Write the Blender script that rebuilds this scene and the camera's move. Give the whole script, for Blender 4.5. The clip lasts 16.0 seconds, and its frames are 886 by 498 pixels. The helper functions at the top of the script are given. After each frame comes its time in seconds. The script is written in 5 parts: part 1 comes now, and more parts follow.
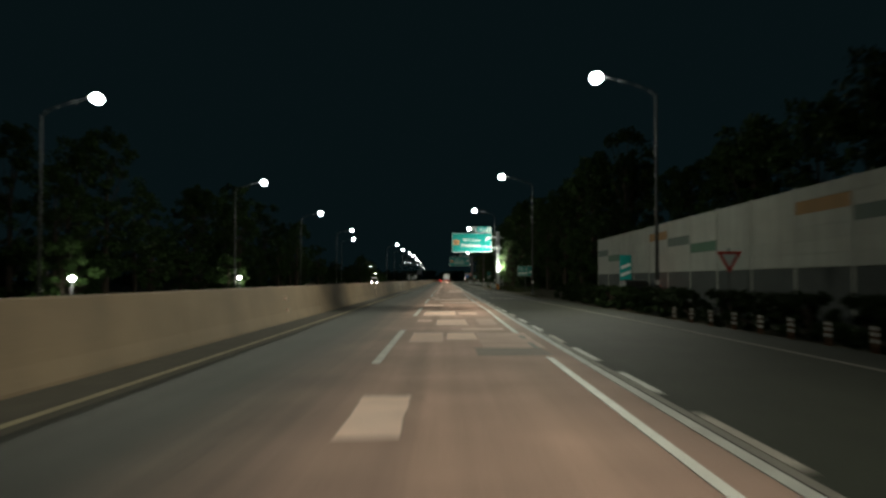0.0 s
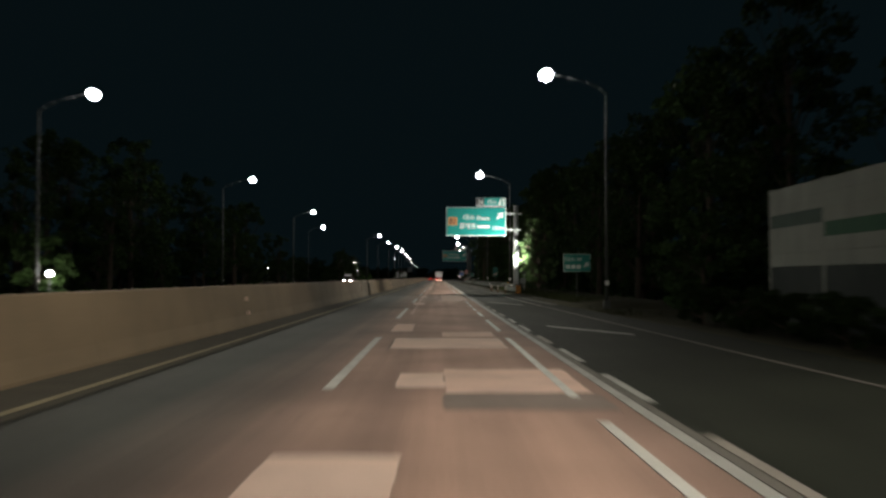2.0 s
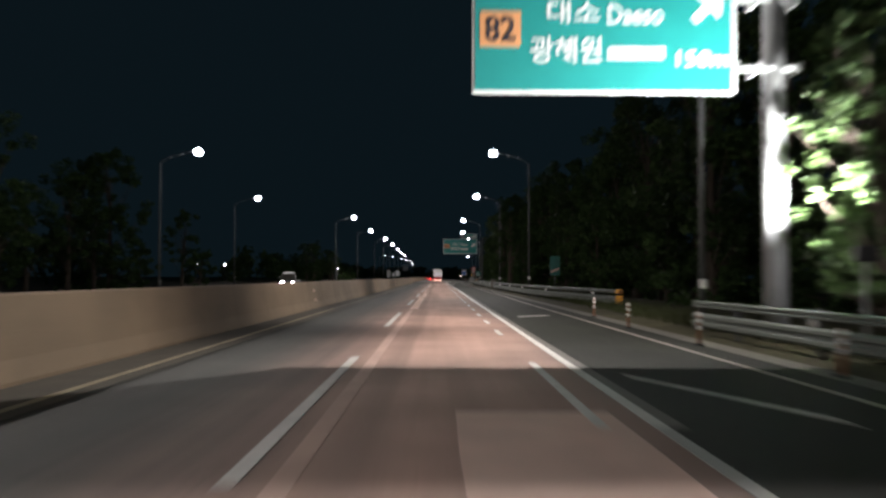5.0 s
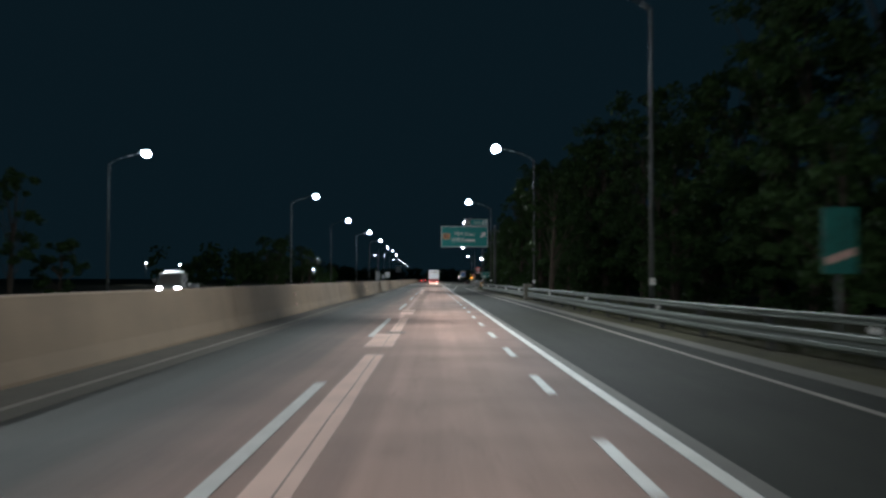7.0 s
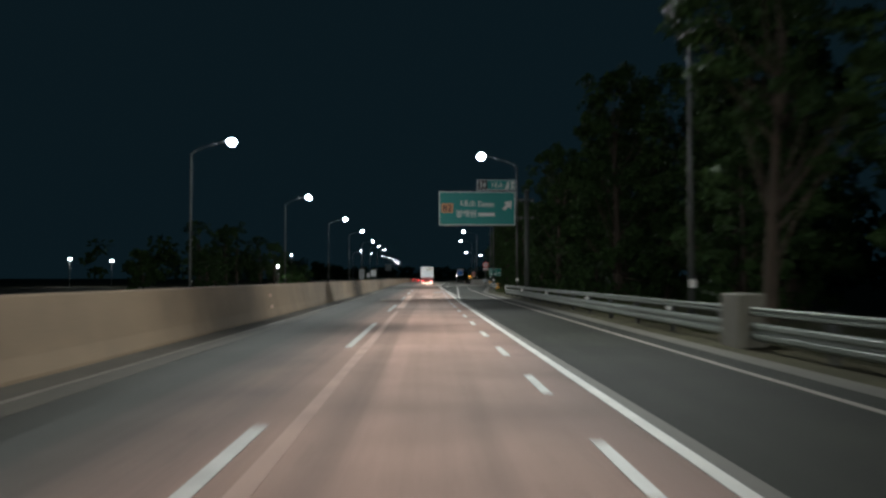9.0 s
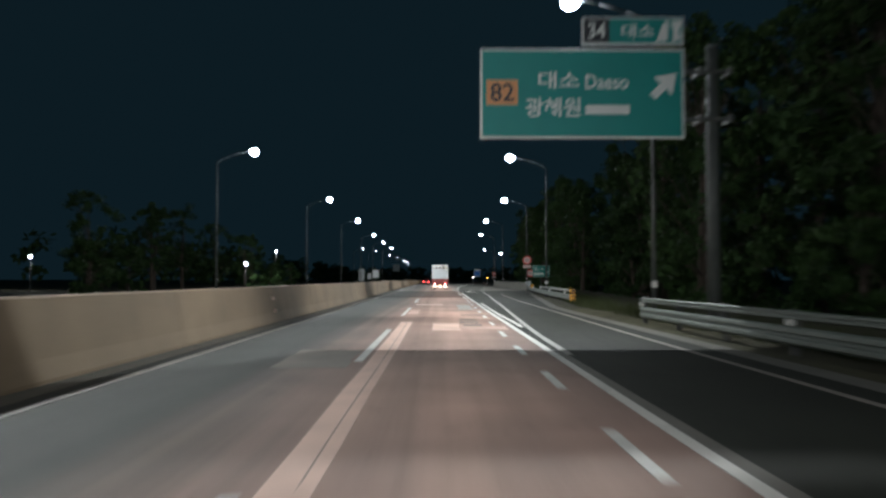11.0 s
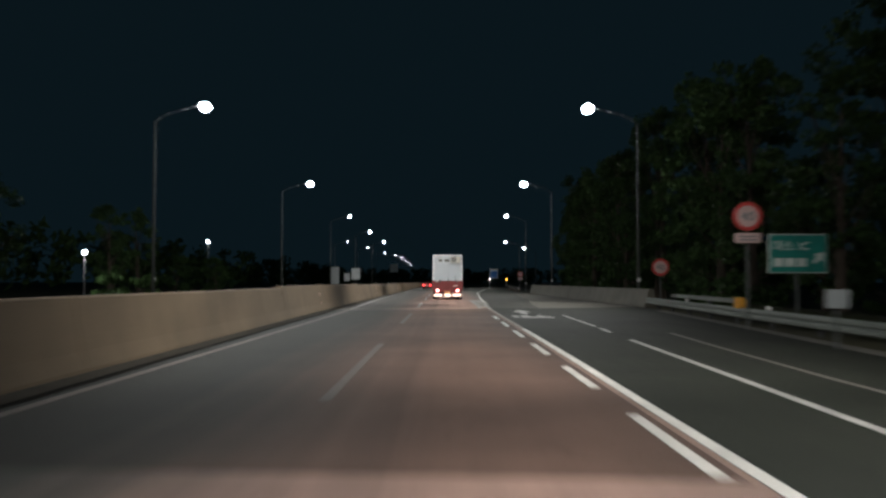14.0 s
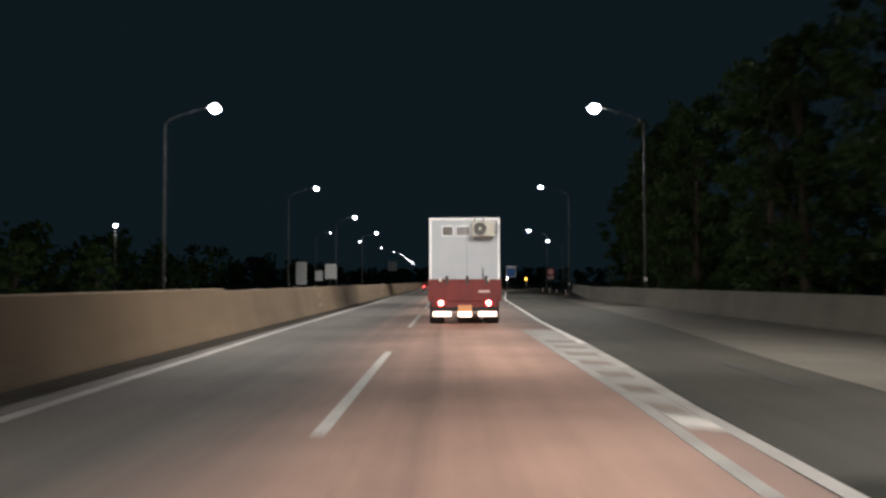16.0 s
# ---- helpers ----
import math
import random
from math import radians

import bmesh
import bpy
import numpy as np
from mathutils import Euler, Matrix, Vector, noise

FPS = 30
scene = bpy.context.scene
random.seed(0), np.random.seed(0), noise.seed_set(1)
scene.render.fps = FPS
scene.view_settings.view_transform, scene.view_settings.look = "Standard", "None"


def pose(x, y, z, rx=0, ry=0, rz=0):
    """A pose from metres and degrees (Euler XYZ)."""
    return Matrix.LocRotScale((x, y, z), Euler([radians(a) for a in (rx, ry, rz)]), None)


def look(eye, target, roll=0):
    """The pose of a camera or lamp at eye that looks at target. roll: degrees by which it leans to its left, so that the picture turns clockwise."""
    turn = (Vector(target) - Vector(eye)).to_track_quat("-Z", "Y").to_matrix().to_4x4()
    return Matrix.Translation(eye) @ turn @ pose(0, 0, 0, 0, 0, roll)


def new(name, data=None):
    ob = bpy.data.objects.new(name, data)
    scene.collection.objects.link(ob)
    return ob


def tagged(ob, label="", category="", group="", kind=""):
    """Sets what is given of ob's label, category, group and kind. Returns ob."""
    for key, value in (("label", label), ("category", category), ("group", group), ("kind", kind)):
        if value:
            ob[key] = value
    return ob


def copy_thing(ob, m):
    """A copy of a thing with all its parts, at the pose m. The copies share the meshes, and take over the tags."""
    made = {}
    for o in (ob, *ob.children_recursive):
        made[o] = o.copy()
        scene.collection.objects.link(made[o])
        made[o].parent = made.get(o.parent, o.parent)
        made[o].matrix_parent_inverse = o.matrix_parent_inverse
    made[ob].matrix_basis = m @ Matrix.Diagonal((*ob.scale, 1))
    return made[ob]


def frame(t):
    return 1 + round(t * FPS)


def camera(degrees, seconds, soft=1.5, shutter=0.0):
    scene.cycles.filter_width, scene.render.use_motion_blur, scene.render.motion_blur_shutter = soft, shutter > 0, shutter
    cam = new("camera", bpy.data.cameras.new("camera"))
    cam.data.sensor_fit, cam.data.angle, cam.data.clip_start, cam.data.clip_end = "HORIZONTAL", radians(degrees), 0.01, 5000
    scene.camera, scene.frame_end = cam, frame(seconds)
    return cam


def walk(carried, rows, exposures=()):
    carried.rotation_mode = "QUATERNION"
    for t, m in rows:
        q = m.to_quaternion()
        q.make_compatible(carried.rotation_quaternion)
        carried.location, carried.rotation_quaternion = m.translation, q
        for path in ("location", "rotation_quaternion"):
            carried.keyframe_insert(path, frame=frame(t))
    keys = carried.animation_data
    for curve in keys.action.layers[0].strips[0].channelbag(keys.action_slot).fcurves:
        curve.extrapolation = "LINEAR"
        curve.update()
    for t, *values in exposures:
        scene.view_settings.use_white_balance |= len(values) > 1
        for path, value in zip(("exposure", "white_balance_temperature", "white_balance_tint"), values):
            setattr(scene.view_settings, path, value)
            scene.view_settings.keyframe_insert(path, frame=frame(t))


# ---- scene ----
cam = camera(54.0, 16.0, soft=2.6, shutter=0.7)
PATH = [
    (0.0, pose(-0.244, 0.000, 1.5, 92.000, 0.056, 0.139)),
    (0.5, pose(-0.218, 11.243, 1.5, 92.001, -0.176, -0.048)),
    (1.0, pose(-0.142, 22.248, 1.5, 91.882, -0.239, -0.236)),
    (1.5, pose(-0.067, 33.060, 1.5, 91.940, -0.135, -0.216)),
    (2.0, pose(-0.014, 43.873, 1.5, 91.868, -0.075, -0.334)),
    (2.5, pose(0.022, 54.709, 1.5, 91.786, 0.147, -0.301)),
    (3.0, pose(0.053, 65.513, 1.5, 91.746, 0.211, -0.478)),
    (3.5, pose(0.071, 76.153, 1.5, 91.821, 0.148, -0.287)),
    (4.0, pose(0.030, 86.678, 1.5, 91.758, 0.179, -0.185)),
    (4.5, pose(0.028, 97.964, 1.5, 91.785, -0.024, -0.281)),
    (7.0, pose(0.127, 153.014, 1.5, 91.973, -0.148, -0.673)),
    (7.5, pose(0.170, 163.792, 1.5, 91.871, -0.033, -0.791)),
    (8.0, pose(0.201, 174.730, 1.5, 91.861, 0.138, -0.760)),
    (8.5, pose(0.222, 185.846, 1.5, 91.872, 0.026, -1.188)),
    (11.0, pose(-0.041, 239.629, 1.5, 91.995, -0.044, -0.356)),
    (11.5, pose(0.005, 250.719, 1.5, 91.963, 0.102, -0.408)),
    (12.0, pose(0.055, 261.760, 1.5, 92.034, 0.127, -0.200)),
    (12.5, pose(0.080, 272.612, 1.5, 92.068, 0.033, -0.115)),
    (13.0, pose(0.079, 283.352, 1.5, 92.089, 0.030, -0.066)),
    (13.5, pose(0.065, 293.971, 1.5, 92.073, -0.133, -0.034)),
    (14.0, pose(0.008, 304.589, 1.5, 92.148, -0.021, 0.013)),
    (14.5, pose(-0.036, 315.137, 1.5, 92.197, 0.063, 0.086)),
    (15.0, pose(-0.082, 325.734, 1.5, 92.133, 0.083, 0.222)),
    (15.5, pose(-0.136, 336.345, 1.5, 92.151, 0.046, 0.407)),
    (16.0, pose(-0.206, 346.991, 1.5, 92.148, 0.111, 0.341)),
]
# seconds, stops, kelvin, tint
EXPOSURES = [
    (0.0, 1.65, 6900, 5), (0.5, 1.80, 6900, 8), (1.0, 1.45, 7000, 11), (1.5, 1.20, 7000, 13), (2.5, 1.65, 6700, 19), (3.0, 1.85, 6650, 25), (3.5, 1.80, 6600, 26), (4.5, 2.10, 6600, 30), (5.7, 1.90, 6100, 18), (7.0, 2.28, 5650, 14),
    (8.0, 1.95, 6000, 12), (8.5, 2.10, 6000, 13), (11.0, 2.60, 5850, 15), (11.5, 2.55, 5850, 14), (12.0, 2.3, 5900, 13), (13.0, 2.40, 5600, 16), (14.0, 2.10, 6150, 18), (15.0, 2.2, 5550, 14), (16.0, 2.38, 6550, 24)]
walk(cam, PATH, EXPOSURES)

# ---- night sky and exposure ----
world = bpy.data.worlds.new("night")
scene.world = world
world.use_nodes = True
backg = world.node_tree.nodes["Background"]
backg.inputs["Color"].default_value = (0.0007, 0.0018, 0.0023, 1)
backg.inputs["Strength"].default_value = 1.0
LAMP_WATTS = 2130.0
LAMP_COLOUR = (0.95, 0.985, 0.86)

# ---- materials ----
def material(name, colour, rough=0.7, metal=0.0, vary=0.25, scale=3.0, fine=40.0, bump=0.2, stretch=(1, 1, 1), tint=None, rand=0.0):
    """Base colour varied by a coarse and a fine noise; bump from the fine one."""
    m = bpy.data.materials.new(name)
    m.use_nodes = True
    nt = m.node_tree
    bsdf = nt.nodes["Principled BSDF"]
    tc = nt.nodes.new("ShaderNodeTexCoord")
    mp = nt.nodes.new("ShaderNodeMapping")
    mp.inputs["Scale"].default_value = stretch
    nt.links.new(tc.outputs["Object"], mp.inputs["Vector"])
    n1 = nt.nodes.new("ShaderNodeTexNoise")
    n1.inputs["Scale"].default_value = scale
    n1.inputs["Detail"].default_value = 5
    n2 = nt.nodes.new("ShaderNodeTexNoise")
    n2.inputs["Scale"].default_value = fine
    n2.inputs["Detail"].default_value = 3
    for n in (n1, n2):
        nt.links.new(mp.outputs["Vector"], n.inputs["Vector"])
    mix = nt.nodes.new("ShaderNodeMath")
    mix.operation = "MULTIPLY_ADD"
    nt.links.new(n2.outputs["Fac"], mix.inputs[0])
    mix.inputs[1].default_value = 0.4
    nt.links.new(n1.outputs["Fac"], mix.inputs[2])
    fac = mix.outputs[0]
    if rand:
        oi = nt.nodes.new("ShaderNodeObjectInfo")
        add = nt.nodes.new("ShaderNodeMath")
        add.operation = "MULTIPLY_ADD"
        nt.links.new(oi.outputs["Random"], add.inputs[0])
        add.inputs[1].default_value = rand
        nt.links.new(fac, add.inputs[2])
        fac = add.outputs[0]
    ramp = nt.nodes.new("ShaderNodeValToRGB")
    lo = [c * (1 - vary) for c in colour]
    hi = [min(1, c * (1 + vary)) for c in (tint or colour)]
    ramp.color_ramp.elements[0].position, ramp.color_ramp.elements[0].color = 0.4, (*lo, 1)
    ramp.color_ramp.elements[1].position, ramp.color_ramp.elements[1].color = 1.0, (*hi, 1)
    nt.links.new(fac, ramp.inputs["Fac"])
    nt.links.new(ramp.outputs["Color"], bsdf.inputs["Base Color"])
    bsdf.inputs["Roughness"].default_value = rough
    bsdf.inputs["Metallic"].default_value = metal
    if bump:
        b = nt.nodes.new("ShaderNodeBump")
        b.inputs["Strength"].default_value = bump
        b.inputs["Distance"].default_value = 0.02
        nt.links.new(n2.outputs["Fac"], b.inputs["Height"])
        nt.links.new(b.outputs["Normal"], bsdf.inputs["Normal"])
    return m


def stained(m, low=0.7, high=1.08, along=0.9):
    """Adds rain streaks that run down a wall lying along y, and a grimy blotch scale."""
    nt = m.node_tree
    bsdf = nt.nodes["Principled BSDF"]
    old = bsdf.inputs["Base Color"].links[0].from_socket
    tc = nt.nodes.new("ShaderNodeTexCoord")
    mp = nt.nodes.new("ShaderNodeMapping")
    mp.inputs["Scale"].default_value = (0.2, along, 0.12)
    nt.links.new(tc.outputs["Object"], mp.inputs["Vector"])
    n = nt.nodes.new("ShaderNodeTexNoise")
    n.inputs["Scale"].default_value, n.inputs["Detail"].default_value, n.inputs["Roughness"].default_value = 1.4, 6, 0.65
    nt.links.new(mp.outputs["Vector"], n.inputs["Vector"])
    mr = nt.nodes.new("ShaderNodeMapRange")
    mr.inputs["From Min"].default_value, mr.inputs["From Max"].default_value = 0.32, 0.62
    mr.inputs["To Min"].default_value, mr.inputs["To Max"].default_value = low, high
    nt.links.new(n.outputs["Fac"], mr.inputs["Value"])
    sc = nt.nodes.new("ShaderNodeVectorMath")
    sc.operation = "SCALE"
    nt.links.new(old, sc.inputs[0])
    nt.links.new(mr.outputs["Result"], sc.inputs["Scale"])
    nt.links.new(sc.outputs["Vector"], bsdf.inputs["Base Color"])


def glow(name, colour, strength):
    m = bpy.data.materials.new(name)
    m.use_nodes = True
    bsdf = m.node_tree.nodes["Principled BSDF"]
    bsdf.inputs["Base Color"].default_value = (*colour, 1)
    bsdf.inputs["Emission Color"].default_value = (*colour, 1)
    bsdf.inputs["Emission Strength"].default_value = strength
    bsdf.inputs["Roughness"].default_value = 0.3
    return m


def pavement_material(name, colour, wheel=0.12, headlight_tint=None, gloss=0.5):
    """Asphalt: aggregate, blotches, long wear streaks along the lanes and thin cracks. The optional tint paints the
    warm glow of headlights into the colour, in a soft band along the slow lane some metres across the road."""
    m = material(name, colour, 0.82, 0, 0.32, 0.35, 30, 0.35)
    nt = m.node_tree
    bsdf = nt.nodes["Principled BSDF"]
    bsdf.inputs["Specular IOR Level"].default_value = gloss
    ramp = [n for n in nt.nodes if n.bl_idname == "ShaderNodeValToRGB"][0]
    tc = [n for n in nt.nodes if n.bl_idname == "ShaderNodeTexCoord"][0]
    mp = nt.nodes.new("ShaderNodeMapping")
    mp.inputs["Scale"].default_value = (1.1, 0.02, 1)
    nt.links.new(tc.outputs["Object"], mp.inputs["Vector"])
    streak = nt.nodes.new("ShaderNodeTexNoise")
    streak.inputs["Scale"].default_value = 1.6
    streak.inputs["Detail"].default_value = 4
    nt.links.new(mp.outputs["Vector"], streak.inputs["Vector"])
    mr = nt.nodes.new("ShaderNodeMapRange")
    mr.inputs["From Min"].default_value, mr.inputs["From Max"].default_value = 0.3, 0.7
    mr.inputs["To Min"].default_value, mr.inputs["To Max"].default_value = 1 - wheel, 1 + wheel
    nt.links.new(streak.outputs["Fac"], mr.inputs["Value"])
    vor = nt.nodes.new("ShaderNodeTexVoronoi")
    vor.feature = "DISTANCE_TO_EDGE"
    vor.inputs["Scale"].default_value = 0.16
    warp = nt.nodes.new("ShaderNodeTexNoise")
    warp.inputs["Scale"].default_value = 1.3
    wm = nt.nodes.new("ShaderNodeVectorMath")
    wm.operation = "MULTIPLY_ADD"
    nt.links.new(tc.outputs["Object"], warp.inputs["Vector"])
    nt.links.new(warp.outputs["Color"], wm.inputs[0])
    wm.inputs[1].default_value = (1.5, 1.5, 1.5)
    nt.links.new(tc.outputs["Object"], wm.inputs[2])
    nt.links.new(wm.outputs["Vector"], vor.inputs["Vector"])
    cr = nt.nodes.new("ShaderNodeMapRange")
    cr.inputs["From Min"].default_value, cr.inputs["From Max"].default_value = 0.0, 0.006
    cr.inputs["To Min"].default_value, cr.inputs["To Max"].default_value = 0.8, 1.0
    nt.links.new(vor.outputs["Distance"], cr.inputs["Value"])
    mul = nt.nodes.new("ShaderNodeMath")
    mul.operation = "MULTIPLY"
    nt.links.new(mr.outputs["Result"], mul.inputs[0])
    nt.links.new(cr.outputs["Result"], mul.inputs[1])
    sc = nt.nodes.new("ShaderNodeVectorMath")
    sc.operation = "SCALE"
    base = ramp.outputs["Color"]
    # headlight glow painted into the lane: colour multiplied in a soft band
    if headlight_tint:
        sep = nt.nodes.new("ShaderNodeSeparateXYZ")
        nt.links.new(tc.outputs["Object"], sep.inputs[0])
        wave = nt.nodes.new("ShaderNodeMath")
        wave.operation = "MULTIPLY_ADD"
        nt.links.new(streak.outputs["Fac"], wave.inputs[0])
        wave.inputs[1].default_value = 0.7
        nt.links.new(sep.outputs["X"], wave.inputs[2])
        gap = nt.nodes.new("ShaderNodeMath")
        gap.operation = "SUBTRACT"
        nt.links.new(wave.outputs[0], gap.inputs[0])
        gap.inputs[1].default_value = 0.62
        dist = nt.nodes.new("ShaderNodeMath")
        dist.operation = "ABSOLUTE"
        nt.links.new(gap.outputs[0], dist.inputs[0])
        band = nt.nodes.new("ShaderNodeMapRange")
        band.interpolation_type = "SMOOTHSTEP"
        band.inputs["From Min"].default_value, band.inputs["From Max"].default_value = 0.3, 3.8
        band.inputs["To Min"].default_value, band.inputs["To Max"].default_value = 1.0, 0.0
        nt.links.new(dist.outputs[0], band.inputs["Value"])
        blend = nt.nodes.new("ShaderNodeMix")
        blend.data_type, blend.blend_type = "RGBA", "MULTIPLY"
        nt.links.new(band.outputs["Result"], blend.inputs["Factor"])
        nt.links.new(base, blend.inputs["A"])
        blend.inputs["B"].default_value = (*headlight_tint, 1)
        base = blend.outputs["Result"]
        # narrow strip darkened by dripped oil between the wheel paths
        gap2 = nt.nodes.new("ShaderNodeMath")
        gap2.operation = "ADD"
        nt.links.new(wave.outputs[0], gap2.inputs[0])
        gap2.inputs[1].default_value = 0.28
        dist2 = nt.nodes.new("ShaderNodeMath")
        dist2.operation = "ABSOLUTE"
        nt.links.new(gap2.outputs[0], dist2.inputs[0])
        oil = nt.nodes.new("ShaderNodeMapRange")
        oil.interpolation_type = "SMOOTHSTEP"
        oil.inputs["From Min"].default_value, oil.inputs["From Max"].default_value = 0.06, 0.34
        oil.inputs["To Min"].default_value, oil.inputs["To Max"].default_value = 0.8, 1.0
        nt.links.new(dist2.outputs[0], oil.inputs["Value"])
        mul2 = nt.nodes.new("ShaderNodeMath")
        mul2.operation = "MULTIPLY"
        nt.links.new(mul.outputs[0], mul2.inputs[0])
        nt.links.new(oil.outputs["Result"], mul2.inputs[1])
        mul = mul2
    nt.links.new(base, sc.inputs[0])
    nt.links.new(mul.outputs[0], sc.inputs["Scale"])
    nt.links.new(sc.outputs["Vector"], bsdf.inputs["Base Color"])
    return m


# the second colour of each lane surface paints warm headlight glow into it
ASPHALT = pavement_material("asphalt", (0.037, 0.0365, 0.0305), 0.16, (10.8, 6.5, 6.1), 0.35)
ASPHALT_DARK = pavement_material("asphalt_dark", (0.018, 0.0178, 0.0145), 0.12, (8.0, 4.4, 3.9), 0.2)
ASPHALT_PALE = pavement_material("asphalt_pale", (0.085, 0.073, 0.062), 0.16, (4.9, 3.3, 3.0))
ASPHALT_RAMP = pavement_material("asphalt_ramp", (0.043, 0.041, 0.034), 0.14, None, 0.2)
# darkened copy of the asphalt: the dark beyond the headlights is painted in
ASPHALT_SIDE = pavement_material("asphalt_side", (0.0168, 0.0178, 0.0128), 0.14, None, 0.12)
# pale patches are brightened and warmed to match the painted glow
PATCH_LIGHT = material("patch_light", (0.6, 0.395, 0.32), 0.85, 0, 0.2, 1.2, 40, 0.3, rand=0.2)
PATCH_PALE = material("patch_pale", (0.7, 0.485, 0.4), 0.85, 0, 0.18, 1.2, 40, 0.3, rand=0.2)
PATCH_FAINT = material("patch_faint", (0.47, 0.3, 0.24), 0.85, 0, 0.2, 1.2, 40, 0.3)
PATCH_DULL = material("patch_dull", (0.19, 0.155, 0.13), 0.85, 0, 0.2, 1.2, 40, 0.3)
PATCH_GREY = material("patch_grey", (0.36, 0.31, 0.275), 0.85, 0, 0.25, 1.2, 40, 0.3)
PATCH_DARK = material("patch_dark", (0.2, 0.148, 0.125), 0.85, 0, 0.25, 1.2, 40, 0.3)
PAINT_WHITE = material("road_paint_white", (0.52, 0.485, 0.45), 0.6, 0, 0.3, 2.2, 25, 0.2)
PAINT_DULL = material("road_paint_dull", (0.28, 0.265, 0.245), 0.7, 0, 0.35, 1.4, 25, 0.2)
PAINT_WORN = material("road_paint_worn", (0.2, 0.17, 0.147), 0.75, 0, 0.3, 3, 25, 0.2)
PAINT_FAINT = material("road_paint_faint", (0.1, 0.085, 0.073), 0.8, 0, 0.2, 3, 25, 0.2)
PAINT_GHOST = material("road_paint_ghost", (0.1, 0.074, 0.062), 0.8, 0, 0.3, 3, 25, 0.2)
PAINT_YELLOW = material("road_paint_yellow", (0.34, 0.28, 0.18), 0.65, 0, 0.35, 2.2, 25, 0.2)
CONCRETE = material("concrete_barrier", (0.24, 0.166, 0.1), 0.85, 0, 0.22, 0.5, 22, 0.3, (1, 0.5, 1.4))
CONCRETE_GREY = material("concrete_grey", (0.155, 0.143, 0.113), 0.85, 0, 0.25, 0.6, 22, 0.3, (1, 0.5, 1.4))
STAIN = material("dark_stain", (0.085, 0.072, 0.055), 0.9, 0, 0.3, 2, 20, 0.2)
GRAVEL = material("gutter_concrete", (0.085, 0.076, 0.062), 0.9, 0, 0.3, 0.8, 18, 0.3)
SOIL = material("soil_and_grass", (0.05, 0.045, 0.024), 0.95, 0, 0.4, 0.7, 12, 0.5)
GRASS = material("grass_blades", (0.042, 0.05, 0.02), 0.8, 0, 0.4, 2, 20, 0.0)
STEEL = material("galvanised_steel", (0.42, 0.43, 0.42), 0.5, 0.55, 0.15, 2, 30, 0.05)
POLE = material("dull_pole_steel", (0.09, 0.095, 0.09), 0.6, 0.2, 0.2, 2, 30, 0.05)
# lighter copy of the pole paint: the floodlight on the first sign is painted in
POLE_FLOODLIT = material("floodlit_pole_paint", (0.42, 0.43, 0.42), 0.5, 0.1, 0.12, 2, 30, 0.05)
RAIL = material("rail_steel", (0.125, 0.145, 0.12), 0.6, 0.3, 0.2, 1.2, 25, 0.08, (1, 0.3, 1))
DARK_STEEL = material("dark_steel", (0.06, 0.06, 0.06), 0.55, 0.3, 0.2, 4, 30, 0.05)
SIGN_GREEN = material("sign_green", (0.0, 0.27, 0.25), 0.5, 0, 0.05, 2, 20, 0.0)
# darker board tones: the shade the countdown board stands in is painted in
SIGN_SHADED = material("shaded_sign_green", (0.004, 0.1, 0.08), 0.6, 0, 0.4, 2.5, 12, 0.05)
STRIPE_SHADED = material("shaded_sign_stripe", (0.5, 0.31, 0.25), 0.6, 0, 0.3, 4, 20, 0.0)
# place sign colours set between headlit and unlit; that light is painted in
PLACE_GREEN = material("dimmed_sign_green", (0.002, 0.19, 0.15), 0.6, 0, 0.25, 2, 14, 0.03)
PLACE_TEXT = material("dimmed_sign_lettering", (0.62, 0.66, 0.6), 0.6, 0, 0.2, 3, 20, 0.0)
SIGN_WHITE = material("sign_white", (0.80, 0.82, 0.80), 0.5, 0, 0.04, 2, 20, 0.0)
SIGN_ORANGE = material("sign_orange", (0.75, 0.34, 0.14), 0.5, 0, 0.05, 2, 20, 0.0)
SIGN_RED = material("sign_red", (0.60, 0.05, 0.04), 0.5, 0, 0.05, 2, 20, 0.0)
# white sign face with the warm cast of returned headlight put into its colour
SIGN_PINK = material("pink_cast_sign_face", (0.68, 0.45, 0.41), 0.5, 0, 0.1, 3, 20, 0.0)
SIGN_BLUE = material("sign_blue", (0.03, 0.18, 0.55), 0.5, 0, 0.05, 2, 20, 0.0)
SIGN_BLACK = material("sign_black", (0.03, 0.03, 0.04), 0.5, 0, 0.05, 2, 20, 0.0)
HAZARD_ORANGE = material("hazard_orange", (0.75, 0.27, 0.02), 0.5, 0, 0.15, 3, 20, 0.05)
DELINEATOR = material("dark_delineator_orange", (0.2, 0.08, 0.035), 0.6, 0, 0.3, 4, 20, 0.05)
REFLECTOR = material("white_reflector", (0.85, 0.82, 0.78), 0.25, 0, 0.05, 4, 20, 0.0)
# barrier reflectors: the warm cast of the light is put into their colour
REFLECTOR_PINK = material("warm_cast_reflector", (0.9, 0.62, 0.5), 0.25, 0, 0.05, 4, 20, 0.0)
BARK = material("bark", (0.075, 0.055, 0.04), 0.9, 0, 0.35, 6, 30, 0.6, (1, 1, 0.3))
LEAF = material("leaves", (0.023, 0.048, 0.015), 0.6, 0, 0.5, 0.8, 6, 0.0, tint=(0.036, 0.066, 0.02), rand=0.25)
LEAF_DARK = material("dark_shrub_leaves", (0.018, 0.032, 0.01), 0.7, 0, 0.4, 0.8, 6, 0.0, rand=0.2)
